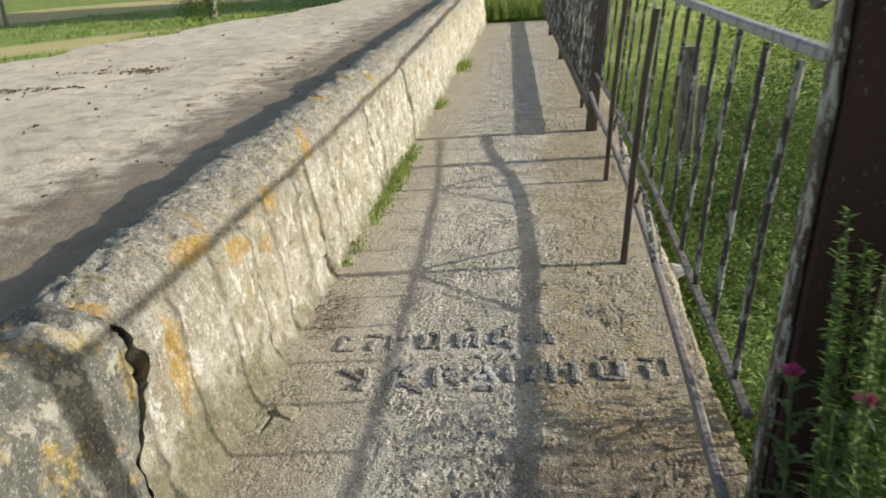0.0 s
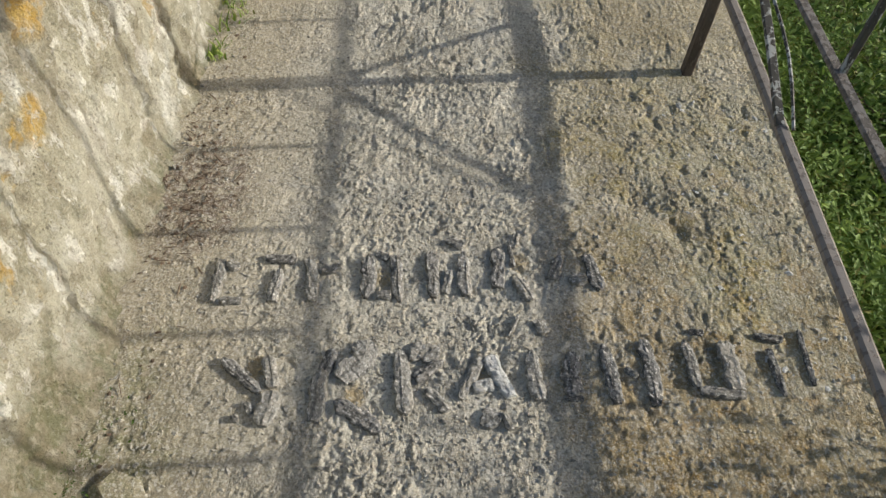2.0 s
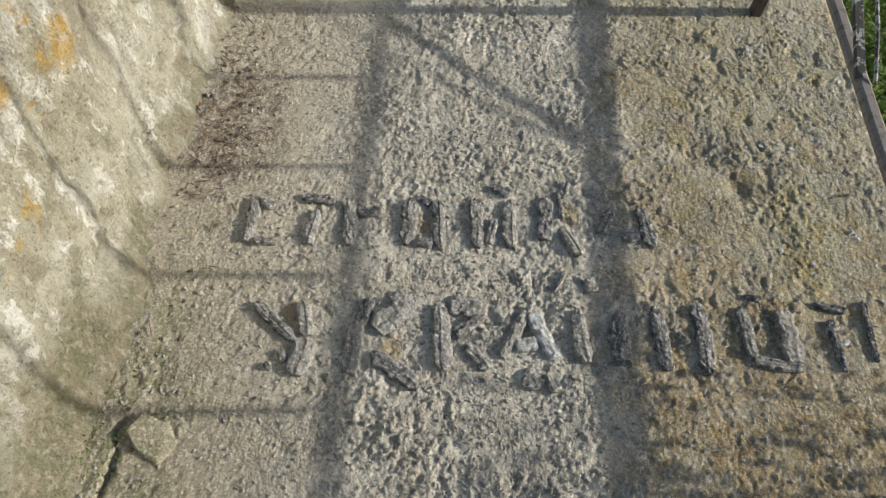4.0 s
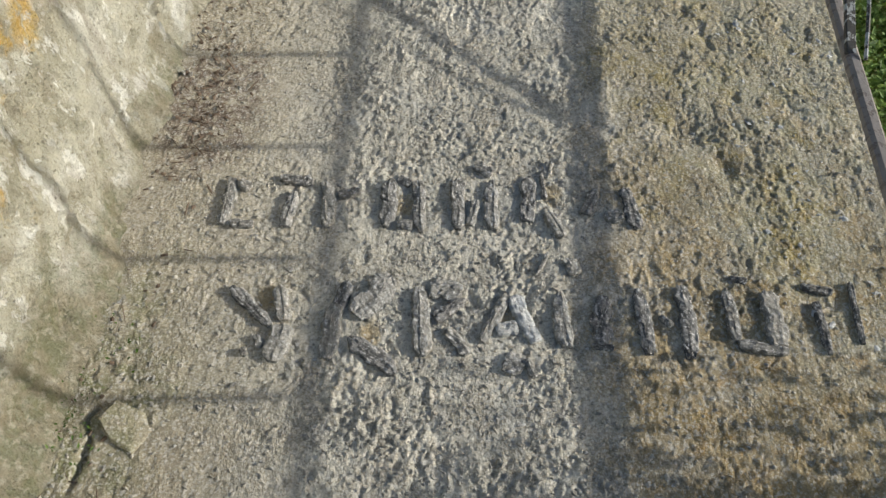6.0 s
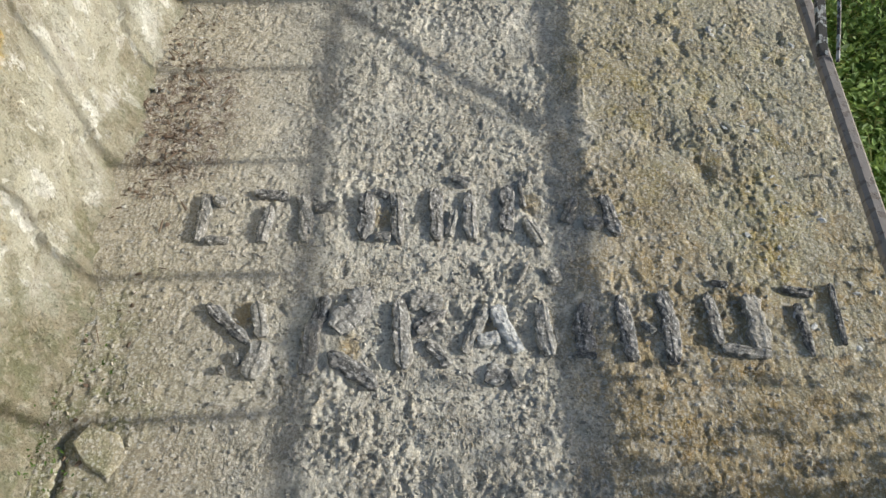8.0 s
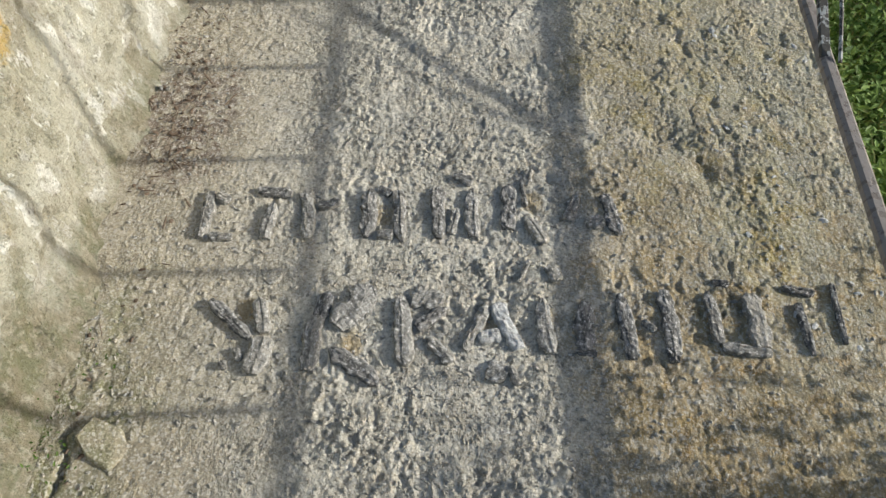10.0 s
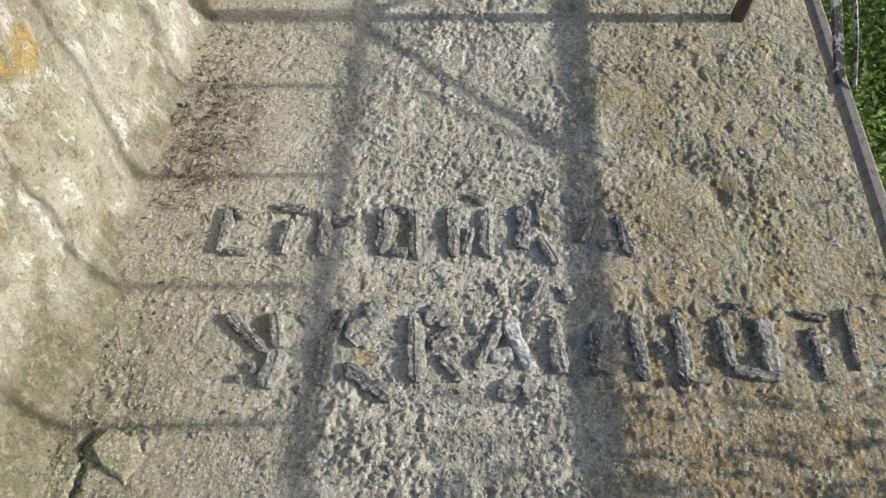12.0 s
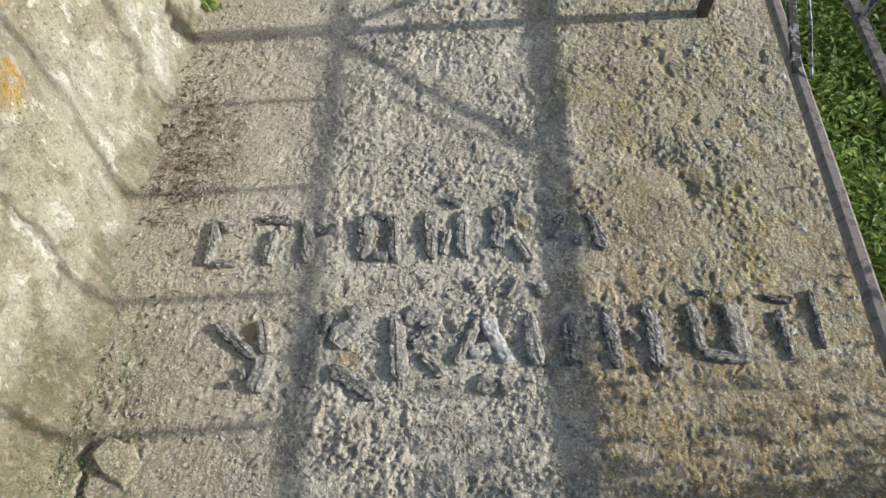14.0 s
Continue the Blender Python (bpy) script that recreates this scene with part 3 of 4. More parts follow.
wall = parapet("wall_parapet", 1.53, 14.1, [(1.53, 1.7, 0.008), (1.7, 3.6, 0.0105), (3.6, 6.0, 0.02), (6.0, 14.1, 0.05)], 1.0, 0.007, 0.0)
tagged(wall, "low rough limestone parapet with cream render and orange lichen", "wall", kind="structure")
block = parapet("wall_end_block", -1.6, 1.485, [(-1.6, 0.6, 0.04), (0.6, 1.485, 0.0105)], 31.0, 0.0, 0.010, 0.02, M_BLOCK)
tagged(block, "grey lichen-covered end block of the parapet beside a crack", "wall", kind="structure")

# ---- road and ground ----


def road_left(y):
    return np.interp(y, [-30, 0, 7.8, 8.9, 10.3, 11.6, 13.8, 15.7, 20, 30], [-7.5, -6.6, -5.62, -5.27, -4.83, -4.12, -3.37, -2.71, -0.9, 4.0])


def road_right(y):
    return np.interp(y, [-30, 14.0, 15.5, 20, 30], [-1.19, -1.19, -0.9, 2.6, 7.5])


ys = spaced((-30, -2, 0.8), (-2, 1.5, 0.1), (1.5, 9, 0.045), (9, 18, 0.09), (18, 30, 0.4))
u = np.linspace(0, 1, 100)
RY, U = np.meshgrid(ys, u, indexing="ij")
RX = road_right(RY) * (1 - U) + (road_left(RY) + 0.18 * vnoise(RY * 1.7, RY * 0)) * U
RZ = 0.505 + 0.022 * fbm(RX * 1.6, RY * 0.8, 2.0, 2) + 0.010 * fbm(RX * 7, RY * 7, 3.0, 3) + 0.02 * np.exp(-(RX + 1.2) / -0.25)
RZ = RZ - 0.10 * smooth01(U, 0.955, 1.0)
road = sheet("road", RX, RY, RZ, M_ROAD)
tagged(road, "pale dry dirt road with clods and stains", "road", kind="structure")


def ground_height(x, y):
    left = 0.30 + 0.03 * fbm(x * 0.8, y * 0.8, 1.0) - 0.5 * smooth01(y - x * 0.75, 19, 60)
    right = -0.62 - 0.35 * smooth01(x, 0.9, 4.0) - 0.5 * smooth01(x, 4, 14) + 0.10 * fbm(x * 0.9, y * 0.9, 5.0) + 0.3 * smooth01(y, 3.0, 0.5)
    s = smooth01(x, -1.19, -1.15)
    h = left * (1 - s) + right * s
    beyond = smooth01(y, 14.0, 14.8)
    wide = 0.22 - 0.25 * smooth01(x, -1.2, 1.0) - 1.0 * smooth01(x, 1.0, 7.0) + 0.04 * fbm(x * 0.8, y * 0.8, 3.0)
    return h * (1 - beyond) + wide * beyond


xs = spaced((-400, -40, 40), (-40, -8, 0.8), (-8, -1.19, 0.15), (-1.19, -1.15, 0.02), (-1.15, 6, 0.12), (6, 40, 0.9), (40, 400, 40))
ys = spaced((-400, -20, 40), (-20, -2, 0.8), (-2, 8, 0.16), (8, 30, 0.3), (30, 80, 2.5), (80, 400, 40))
GX, GY = np.meshgrid(xs, ys)
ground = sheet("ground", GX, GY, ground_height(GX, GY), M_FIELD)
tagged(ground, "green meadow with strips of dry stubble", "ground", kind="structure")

# ---- the railing, leaning outwards ----
LEAN_X = 0.09                                       # metres out for each metre up


def curve_points(points, n=24):
    """Points along a smooth line through the given ones."""
    p = np.array(points, float)
    t = np.linspace(0, 1, len(p))
    ti = np.linspace(0, 1, n)
    out = np.stack([np.interp(ti, t, p[:, k]) for k in range(3)], 1)
    for _ in range(2):
        out[1:-1] = (out[:-2] + 2 * out[1:-1] + out[2:]) / 4
    return [Vector(q) for q in out]


def rail_x(y):
    """How far out the bent near length of the railing runs."""
    return float(np.interp(y, [1.4, 3.3, 4.6, 6.0], [0.0, 0.0, -0.03, -0.09]))


near = thing("railing", (0.6, 3.6, 0), "bent steel railing with peeling grey paint on a footway's edge", "railing", "railings of the bridge")
near.matrix_world = Matrix.Identity(4)
part("handrail", bar_bm(curve_points([(0.712, 1.50, 1.190), (0.706, 2.4, 1.170), (0.696, 3.4, 1.155), (0.665, 4.6, 1.145), (0.60, 5.95, 1.13)]), 0.034, 0.028, 4, 0.006, 0.015, 3), M_RAIL, near)
part("bottom_rail", bar_bm(curve_points([(0.615, 1.50, 0.370), (0.612, 2.4, 0.377), (0.608, 3.3, 0.386), (0.585, 4.6, 0.40), (0.52, 5.95, 0.43)]), 0.024, 0.014, 4, 0.003, 0.03, 4), M_DULL, near)
part("kick_rail", bar_bm(curve_points([(0.545, 0.9, 0.17), (0.560, 1.48, 0.176), (0.572, 2.0, 0.178), (0.580, 2.9, 0.182), (0.583, 3.4, 0.185), (0.56, 4.3, 0.20), (0.545, 4.7, 0.215), (0.50, 5.3, 0.26), (0.48, 5.95, 0.29)], 40), 0.029, 0.027, 4, 0.007, 0.012, 5), M_STEEL, near, "rusty steel bar")
rnd = random.Random(4)
for k in range(15):
    y = 1.66 + 0.283 * k
    if y > 5.9:
        break
    xb, xt = 0.615 + rail_x(y), 0.700 + rail_x(y)
    bend = rnd.uniform(-0.012, 0.012)
    zb = float(np.interp(y, [1.5, 3.3, 4.6, 5.95], [0.38, 0.385, 0.395, 0.42]))
    pts = [(xb, y, zb - 0.005), (xb * 0.6 + xt * 0.4 + bend, y + bend, 0.72), (xt, y + rnd.uniform(-0.01, 0.01), 1.160)]
    part("baluster", bar_bm(curve_points(pts, 7), 0.016, 0.016, 4, 0.003, 0.08, k), M_BAR, near)
for y, dx in ((3.32, 0.0), (4.63, 0.01)):
    part("post", bar_bm([(0.497 + dx, y, -0.015), (0.512 + dx, y, 0.18), (0.532 + dx, y, 0.45), (0.572 + dx, y, 0.85), (0.612 + dx, y, 1.12)], 0.028, 0.034, 4, 0.004, 0.04, int(y * 10)), M_RUST, near, "dark rusty steel post")
for y0, z0, y1, z1 in ((3.29, 0.37, 2.86, 0.19), (3.35, 0.37, 3.60, 0.19), (4.60, 0.39, 4.25, 0.21), (4.66, 0.39, 4.95, 0.23)):
    part("brace", bar_bm([(0.575, y0, z0), (0.575, (y0 + y1) / 2, (z0 + z1) / 2 + 0.004), (0.575, y1, z1)], 0.020, 0.012, 4, 0.002, 0.05, int(y1 * 9)), M_BAR, near)
part("loose_wire", bar_bm(curve_points([(0.545, 3.31, 0.42), (0.60, 3.0, 0.30), (0.598, 2.84, 0.195)], 8), 0.008, 0.008, 6), M_BAR, near)
part("loose_wire", bar_bm(curve_points([(0.548, 3.33, 0.52), (0.60, 3.55, 0.62), (0.64, 3.72, 0.80), (0.66, 3.80, 1.15)], 10), 0.008, 0.008, 6), M_BAR, near)

far = thing("railing", (0.4, 10, 0), "upright steel railing over a dark channel rail on legs", "railing", "railings of the bridge")
far.matrix_world = Matrix.Identity(4)


def far_x(y):
    return 0.49 - 0.045 * (y - 5.96)


def far_line(z, dx=0.0):
    return [(far_x(y) + LEAN_X * z + dx, y, z) for y in (5.9, 8.0, 10.0, 12.0, 14.05)]


part("channel", bar_bm(far_line(0.165, -0.015), 0.045, 0.078, 4, 0.006, 0.03, 2), M_RUST, far, "dark rusty steel channel")
part("handrail", bar_bm(far_line(1.14), 0.045, 0.04, 4, 0.008, 0.02, 6), M_RAIL, far)
for k in range(62):
    y = 5.98 + 0.13 * k
    if y > 14:
        break
    part("baluster", bar_bm([(far_x(y), y, 0.19), (far_x(y) + LEAN_X * 0.65 + rnd.uniform(-0.008, 0.008), y + rnd.uniform(-0.008, 0.008), 0.66), (far_x(y) + LEAN_X * 1.13, y, 1.13)], 0.018, 0.018, 4, 0.003, 0.06, k), M_BAR, far)
for y, w in ((5.96, 0.085), (9.6, 0.06), (12.0, 0.06), (14.0, 0.06)):
    part("post", bar_bm([(far_x(y), y, -0.01), (far_x(y) + 0.012, y, 0.14), (far_x(y) + LEAN_X * 1.14, y, 1.14)], w, w * 0.8, 4, 0.008, 0.03, int(y)), M_RUST, far, "dark steel post")
part("leg", bar_bm([(far_x(6.8), 6.8, -0.005), (far_x(6.8) + 0.01, 6.8, 0.14)], 0.03, 0.03, 4, 0.004, 0.05, 3), M_RUST, far)

# ---- the end post ----
post = thing("gate_post", (0.72, 1.5, -0.6), "tall maroon steel end post with worn pale paint along one edge", "post")
post.matrix_world = Matrix.Identity(4)


def post_line(dx, dy):
    return [(0.585 + dx + 0.012, 1.47 + dy, -0.62), (0.618 + dx, 1.47 + dy, 0.2), (0.66 + dx, 1.47 + dy, 0.75), (0.69 + dx, 1.47 + dy, 1.10), (0.72 + dx, 1.47 + dy, 1.75)]


part("web", bar_bm(post_line(0.100, 0.0), 0.148, 0.10, 4, 0.006, 0.01, 1, Vector((0, 1, 0))), M_MAROON, post)
part("flange", bar_bm(post_line(0.012, -0.008), 0.020, 0.050, 4, 0.004, 0.08, 2, Vector((0, 1, 0))), M_WORN, post, "weathered pale flange with flaking paint")
part("bracket", bar_bm([(0.70, 1.56, 1.28), (0.66, 1.62, 1.38), (0.64, 1.70, 1.50)], 0.03, 0.03, 4, 0.004, 0.05, 8), M_GREY, post)

# ---- stones of the inscription ----
inscription = thing("stone_inscription", (0, 2.4, 0), "two lines of grey flint stones set in the concrete", "inscription")
inscription.matrix_world = Matrix.Identity(4)
srnd = random.Random(11)


def lay(x0, y0, x1, y1, w, material=None):
    """A long split flint laid from one end to the other, set in the mortar: flat faces, chipped sides, blunt ends."""
    ln = math.hypot(x1 - x0, y1 - y0) * 1.03
    seed = srnd.uniform(0, 90)
    w = w * 1.12
    h = min(0.0076, 0.0046 + w * 0.08) * srnd.uniform(0.9, 1.15)
    tips, runs = [srnd.uniform(0.3, 0.8) for _ in "ab"], [srnd.uniform(0.15, 0.5) for _ in "ab"]
    ridge = srnd.uniform(-0.3, 0.3)
    section = [(-1.0, -0.9), (-1.02, 0.30), (-0.84, 0.82), (-0.45, 0.98), (ridge - 0.12, 0.90), (ridge + 0.10, 1.06), (0.50, 0.86), (0.78, 0.70), (0.98, 0.20), (1.0, -0.9)]
    nu, nv = 24, len(section)
    bm = bmesh.new()
    a = np.repeat(np.linspace(-1, 1, nu + 1), nv)
    cx, cz = (np.tile([q[k] for q in section], nu + 1) for k in (0, 1))
    tip, run = np.where(a < 0, tips[0], tips[1]), np.where(a < 0, runs[0], runs[1])
    taper = tip + (1 - tip) * smooth01((1 - np.abs(a)) / run, 0, 1) ** 0.8
    along, side = a * ln / 2, np.sign(cx)
    wide = taper * (1 + 0.17 * vnoise(along * 45 + seed, side * 3.0) + 0.15 * vnoise(along * 130 + seed, side * 7.0))
    across = cx * wide * w / 2 + 0.09 * w * vnoise(along * 22 + seed, along * 0)
    top = cz > 0
    rise = cz * h * (0.55 + 0.45 * taper) * (1 + 0.22 * vnoise(along * 26 + seed, along * 0 + 4))
    rise = rise + top * (0.0016 * ridged(along * 34 + seed, across * 120, seed) + 0.0020 * vnoise(along * 150, across * 170, seed))
    vs = [bm.verts.new(p) for p in zip(along, across, rise)]
    for i in range(nu):
        for j in range(nv):
            p, q = i * nv + j, i * nv + (j + 1) % nv
            bm.faces.new((vs[p], vs[q], vs[q + nv], vs[p + nv]))
    bm.faces.new(vs[:nv])
    bm.faces.new(vs[-nv:])
    bmesh.ops.recalc_face_normals(bm, faces=bm.faces)
    pick = material or srnd.choice((M_STONE, M_STONE, M_DARK))
    ob = part("letter_stone", bm, pick, inscription)
    ob.matrix_basis = pose((x0 + x1) / 2, (y0 + y1) / 2, 0.0, srnd.uniform(-9, 3), 0, math.degrees(math.atan2(y1 - y0, x1 - x0)))
    return ob


lay(-0.648, 2.591, -0.648, 2.480, 0.023, M_DARK)
lay(-0.634, 2.584, -0.607, 2.574, 0.022)
lay(-0.631, 2.485, -0.587, 2.484, 0.018)
lay(-0.554, 2.605, -0.488, 2.601, 0.024, M_DARK)
lay(-0.520, 2.567, -0.524, 2.484, 0.024)
lay(-0.454, 2.603, -0.441, 2.489, 0.025)
lay(-0.430, 2.569, -0.389, 2.587, 0.020)
lay(-0.328, 2.615, -0.326, 2.499, 0.028, M_DARK)
lay(-0.312, 2.624, -0.288, 2.609, 0.018)
lay(-0.272, 2.614, -0.257, 2.493, 0.024, M_DARK)
lay(-0.306, 2.508, -0.276, 2.510, 0.019)
lay(-0.192, 2.627, -0.183, 2.504, 0.026)
lay(-0.153, 2.578, -0.163, 2.517, 0.017)
lay(-0.123, 2.628, -0.118, 2.512, 0.024)
lay(-0.044, 2.645, -0.048, 2.535, 0.029)
lay(-0.010, 2.558, 0.022, 2.501, 0.025)
lay(-0.022, 2.658, -0.015, 2.594, 0.010, M_DARK)
lay(0.088, 2.625, 0.068, 2.561, 0.024)
lay(0.105, 2.559, 0.142, 2.562, 0.027)
lay(0.146, 2.628, 0.172, 2.535, 0.025, M_DARK)
lay(-0.010, 2.460, -0.031, 2.410, 0.007)
lay(0.030, 2.449, 0.041, 2.415, 0.022)
lay(-0.594, 2.337, -0.513, 2.265, 0.020, M_DARK)
lay(-0.506, 2.347, -0.490, 2.276, 0.026)
lay(-0.489, 2.264, -0.495, 2.194, 0.037)
lay(-0.533, 2.243, -0.523, 2.219, 0.012)
lay(-0.554, 2.215, -0.543, 2.203, 0.011, M_DARK)
lay(-0.384, 2.366, -0.397, 2.297, 0.021)
lay(-0.399, 2.313, -0.403, 2.207, 0.028, M_DARK)
lay(-0.303, 2.381, -0.358, 2.296, 0.046)
lay(-0.364, 2.252, -0.277, 2.188, 0.028, M_DARK)
lay(-0.247, 2.362, -0.231, 2.226, 0.029)
lay(-0.229, 2.362, -0.170, 2.362, 0.038)
lay(-0.164, 2.343, -0.215, 2.300, 0.021)
lay(-0.191, 2.281, -0.154, 2.234, 0.021)
lay(-0.088, 2.355, -0.128, 2.261, 0.021)
lay(-0.105, 2.287, -0.067, 2.297, 0.025, M_PALE)
lay(-0.073, 2.359, -0.032, 2.268, 0.027, M_PALE)
lay(0.010, 2.371, 0.025, 2.263, 0.028)
lay(0.092, 2.369, 0.086, 2.269, 0.032)
lay(0.069, 2.269, 0.106, 2.265, 0.014, M_DARK)
lay(0.157, 2.389, 0.174, 2.259, 0.026, M_DARK)
lay(0.242, 2.402, 0.248, 2.257, 0.028, M_DARK)
lay(0.196, 2.337, 0.217, 2.318, 0.013)
lay(0.324, 2.405, 0.331, 2.298, 0.024, M_DARK)
lay(0.338, 2.431, 0.367, 2.426, 0.014, M_DARK)
lay(0.399, 2.403, 0.410, 2.293, 0.037)
lay(0.335, 2.289, 0.419, 2.283, 0.022, M_DARK)
lay(0.490, 2.388, 0.496, 2.283, 0.015, M_DARK)
lay(0.564, 2.437, 0.561, 2.310, 0.011, M_DARK)
lay(0.470, 2.425, 0.525, 2.416, 0.016, M_DARK)
lay(-0.087, 2.229, -0.055, 2.213, 0.035)
lay(-0.047, 2.231, -0.034, 2.197, 0.013)
lay(-0.012, 2.650, -0.004, 2.692, 0.016)
lay(-0.161, 2.666, -0.120, 2.654, 0.025)

# ---- loose stone, chips and litter on the footway ----
bm = bmesh.new()
outline = [(-0.745, 2.105), (-0.765, 2.065), (-0.735, 2.030), (-0.692, 2.010), (-0.668, 2.050), (-0.690, 2.085)]
lowv = [bm.verts.new((x, y, -0.004)) for x, y in outline]
topv = [bm.verts.new((x * 0.9 - 0.0715, y * 0.9 + 0.2055, 0.010 - 0.012 * (x + 0.765) / 0.097 + 0.002 * (i % 2))) for i, (x, y) in enumerate(outline)]
bm.faces.new(topv)
bm.faces.new(lowv[::-1])
for i in range(6):
    j = (i + 1) % 6
    bm.faces.new((lowv[i], lowv[j], topv[j], topv[i]))
bmesh.ops.recalc_face_normals(bm, faces=bm.faces)
bmesh.ops.bevel(bm, geom=bm.edges[:], offset=0.002, segments=1, affect="EDGES")
slab = part("loose_stone", bm, M_FLOOR, None)
tagged(slab, "flat pale stone flake lying beside the parapet", "stone")


def scatter_lumps(name, material, count, place, height, size, seed, flat=0.55, slim=1.0):
    """Small angular lumps, each a squashed irregular octahedron with a split equator."""
    r = np.random.RandomState(seed)
    V, F = [], []
    base = np.array([(1, 0, 0), (0.4, 0.8, 0), (-0.6, 0.7, 0), (-1, -0.1, 0), (-0.3, -0.85, 0), (0.6, -0.7, 0), (0.1, 0.1, 1), (0, 0, -0.7)], float)
    tri = [(k, (k + 1) % 6, 6) for k in range(6)] + [((k + 1) % 6, k, 7) for k in range(6)]
    spots = np.array([place(r) for _ in range(count)])
    for (x, y), z in zip(spots, height(spots[:, 0], spots[:, 1])):
        sz = size * r.uniform(0.4, 1.0) ** 1.5 * 1.4
        p = base * (1 + r.uniform(-0.35, 0.35, (8, 1))) * (sz, sz * slim * r.uniform(0.35, 0.9), sz * flat)
        e = Euler((r.uniform(-0.4, 0.4), r.uniform(-0.4, 0.4), r.uniform(0, 6.3))).to_matrix()
        p = p @ np.array(e).T + (x, y, z)
        F += [tuple(len(V) + q for q in t) for t in tri]
        V += p.tolist()
    me = mesh_of(name, V, F, material, smooth=False)
    return tagged(new(name, me), kind="stuff")


def on_floor(r):
    x, y = r.uniform(-0.82, 0.68), r.uniform(1.5, 3.6)
    if r.uniform() < 0.4:
        x, y = r.normal(-0.05, 0.25), r.normal(2.05, 0.35)
    if x > 0.12 and r.uniform() < 0.6:
        x = x - 0.45
    return min(max(x, -0.82), 0.68), y


chips = scatter_lumps("stone_chips", M_CHIP, 9000, on_floor, floor_height, 0.0050, 2, 0.5)
tagged(chips, "pale mortar chips and grit set in the footway", "gravel")
dark = scatter_lumps("dark_chips", M_STONE, 900, on_floor, floor_height, 0.0065, 3, 0.45)
tagged(dark, "grey flint chips set in the footway", "gravel")


straw = scatter_lumps("pale_flakes", M_PALE, 80, lambda q: (q.uniform(0.40, 0.67), q.uniform(2.3, 3.2)), floor_height, 0.0080, 12, 0.3)
tagged(straw, "small pale shell and straw flakes lying on the footway", "litter")
grit = scatter_lumps("dark_pebbles", M_DARK, 7, lambda q: (q.uniform(-0.845, -0.80), q.uniform(2.88, 3.3)), lambda x, y: floor_height(x, y) + 0.004, 0.009, 14, 0.8)
tagged(grit, "dark pebbles lying against the foot of the wall", "pebbles")


def by_wall(r):
    x, y = r.normal(-0.76, 0.045), r.normal(2.80, 0.14)
    if r.uniform() < 0.3:
        x, y = r.uniform(-0.83, -0.72), r.uniform(1.9, 4.5)
    return min(max(x, -0.835), -0.6), y


twigs = scatter_lumps("dry_litter", M_TWIG, 260, by_wall, lambda x, y: floor_height(x, y) + 0.002, 0.0055, 5, 0.25)
tagged(scatter_lumps("dry_twigs", M_TWIG, 90, by_wall, lambda x, y: floor_height(x, y) + 0.004, 0.016, 15, 0.10, 0.16), "thin dry twigs and stalks lying against the wall", "twigs")
tagged(twigs, "dry brown leaf crumbs against the wall", "litter")


def on_road(r):
    pick = r.uniform()
    if pick < 0.35:
        x, y = r.normal(-3.55, 0.25), r.normal(6.65, 0.08)
    elif pick < 0.55:
        x, y = r.normal(-3.95, 0.2), r.normal(5.85, 0.05)
    elif pick < 0.75:
        x, y = r.uniform(-2.2, -1.28), r.uniform(1.5, 7)
    else:
        x, y = r.uniform(-5.0, -1.3), r.uniform(2, 12)
    return x, y


clods = scatter_lumps("dirt_clods", M_TWIG, 420, on_road, lambda x, y: x * 0 + 0.510, 0.02, 7, 0.45)
tagged(clods, "dry brown clods lying on the dirt road", "dirt")

# ---- plants ----


def blades(name, material, roots, height, width, seed, per=5, lean=0.5, segs=3):
    """Grass: bent tapering blades at the given roots."""
    r = np.random.RandomState(seed)
    V, F = [], []
    for x, y, z in roots:
        for _ in range(per):
            h, a = height * r.uniform(0.45, 1.1), r.uniform(0, 6.283)
            ln, w = lean * r.uniform(0.2, 1.2) * h, width * r.uniform(0.6, 1.3)
            dx, dy = math.cos(a), math.sin(a)
            x0, y0 = x + r.normal(0, height * 0.25), y + r.normal(0, height * 0.25)
            start = len(V)
            for k in range(segs + 1):
                f = k / segs
                cx, cy, cz = x0 + dx * ln * f * f, y0 + dy * ln * f * f, z + h * (f - 0.25 * f * f)
                ww = w * (1 - f) ** 0.7 / 2 + 0.0002
                V.append((cx - dy * ww, cy + dx * ww, cz))
                V.append((cx + dy * ww, cy - dx * ww, cz))
            F += [(start + 2 * k, start + 2 * k + 1, start + 2 * k + 3, start + 2 * k + 2) for k in range(segs)]
    return tagged(new(name, mesh_of(name, V, F, material)), kind="stuff")


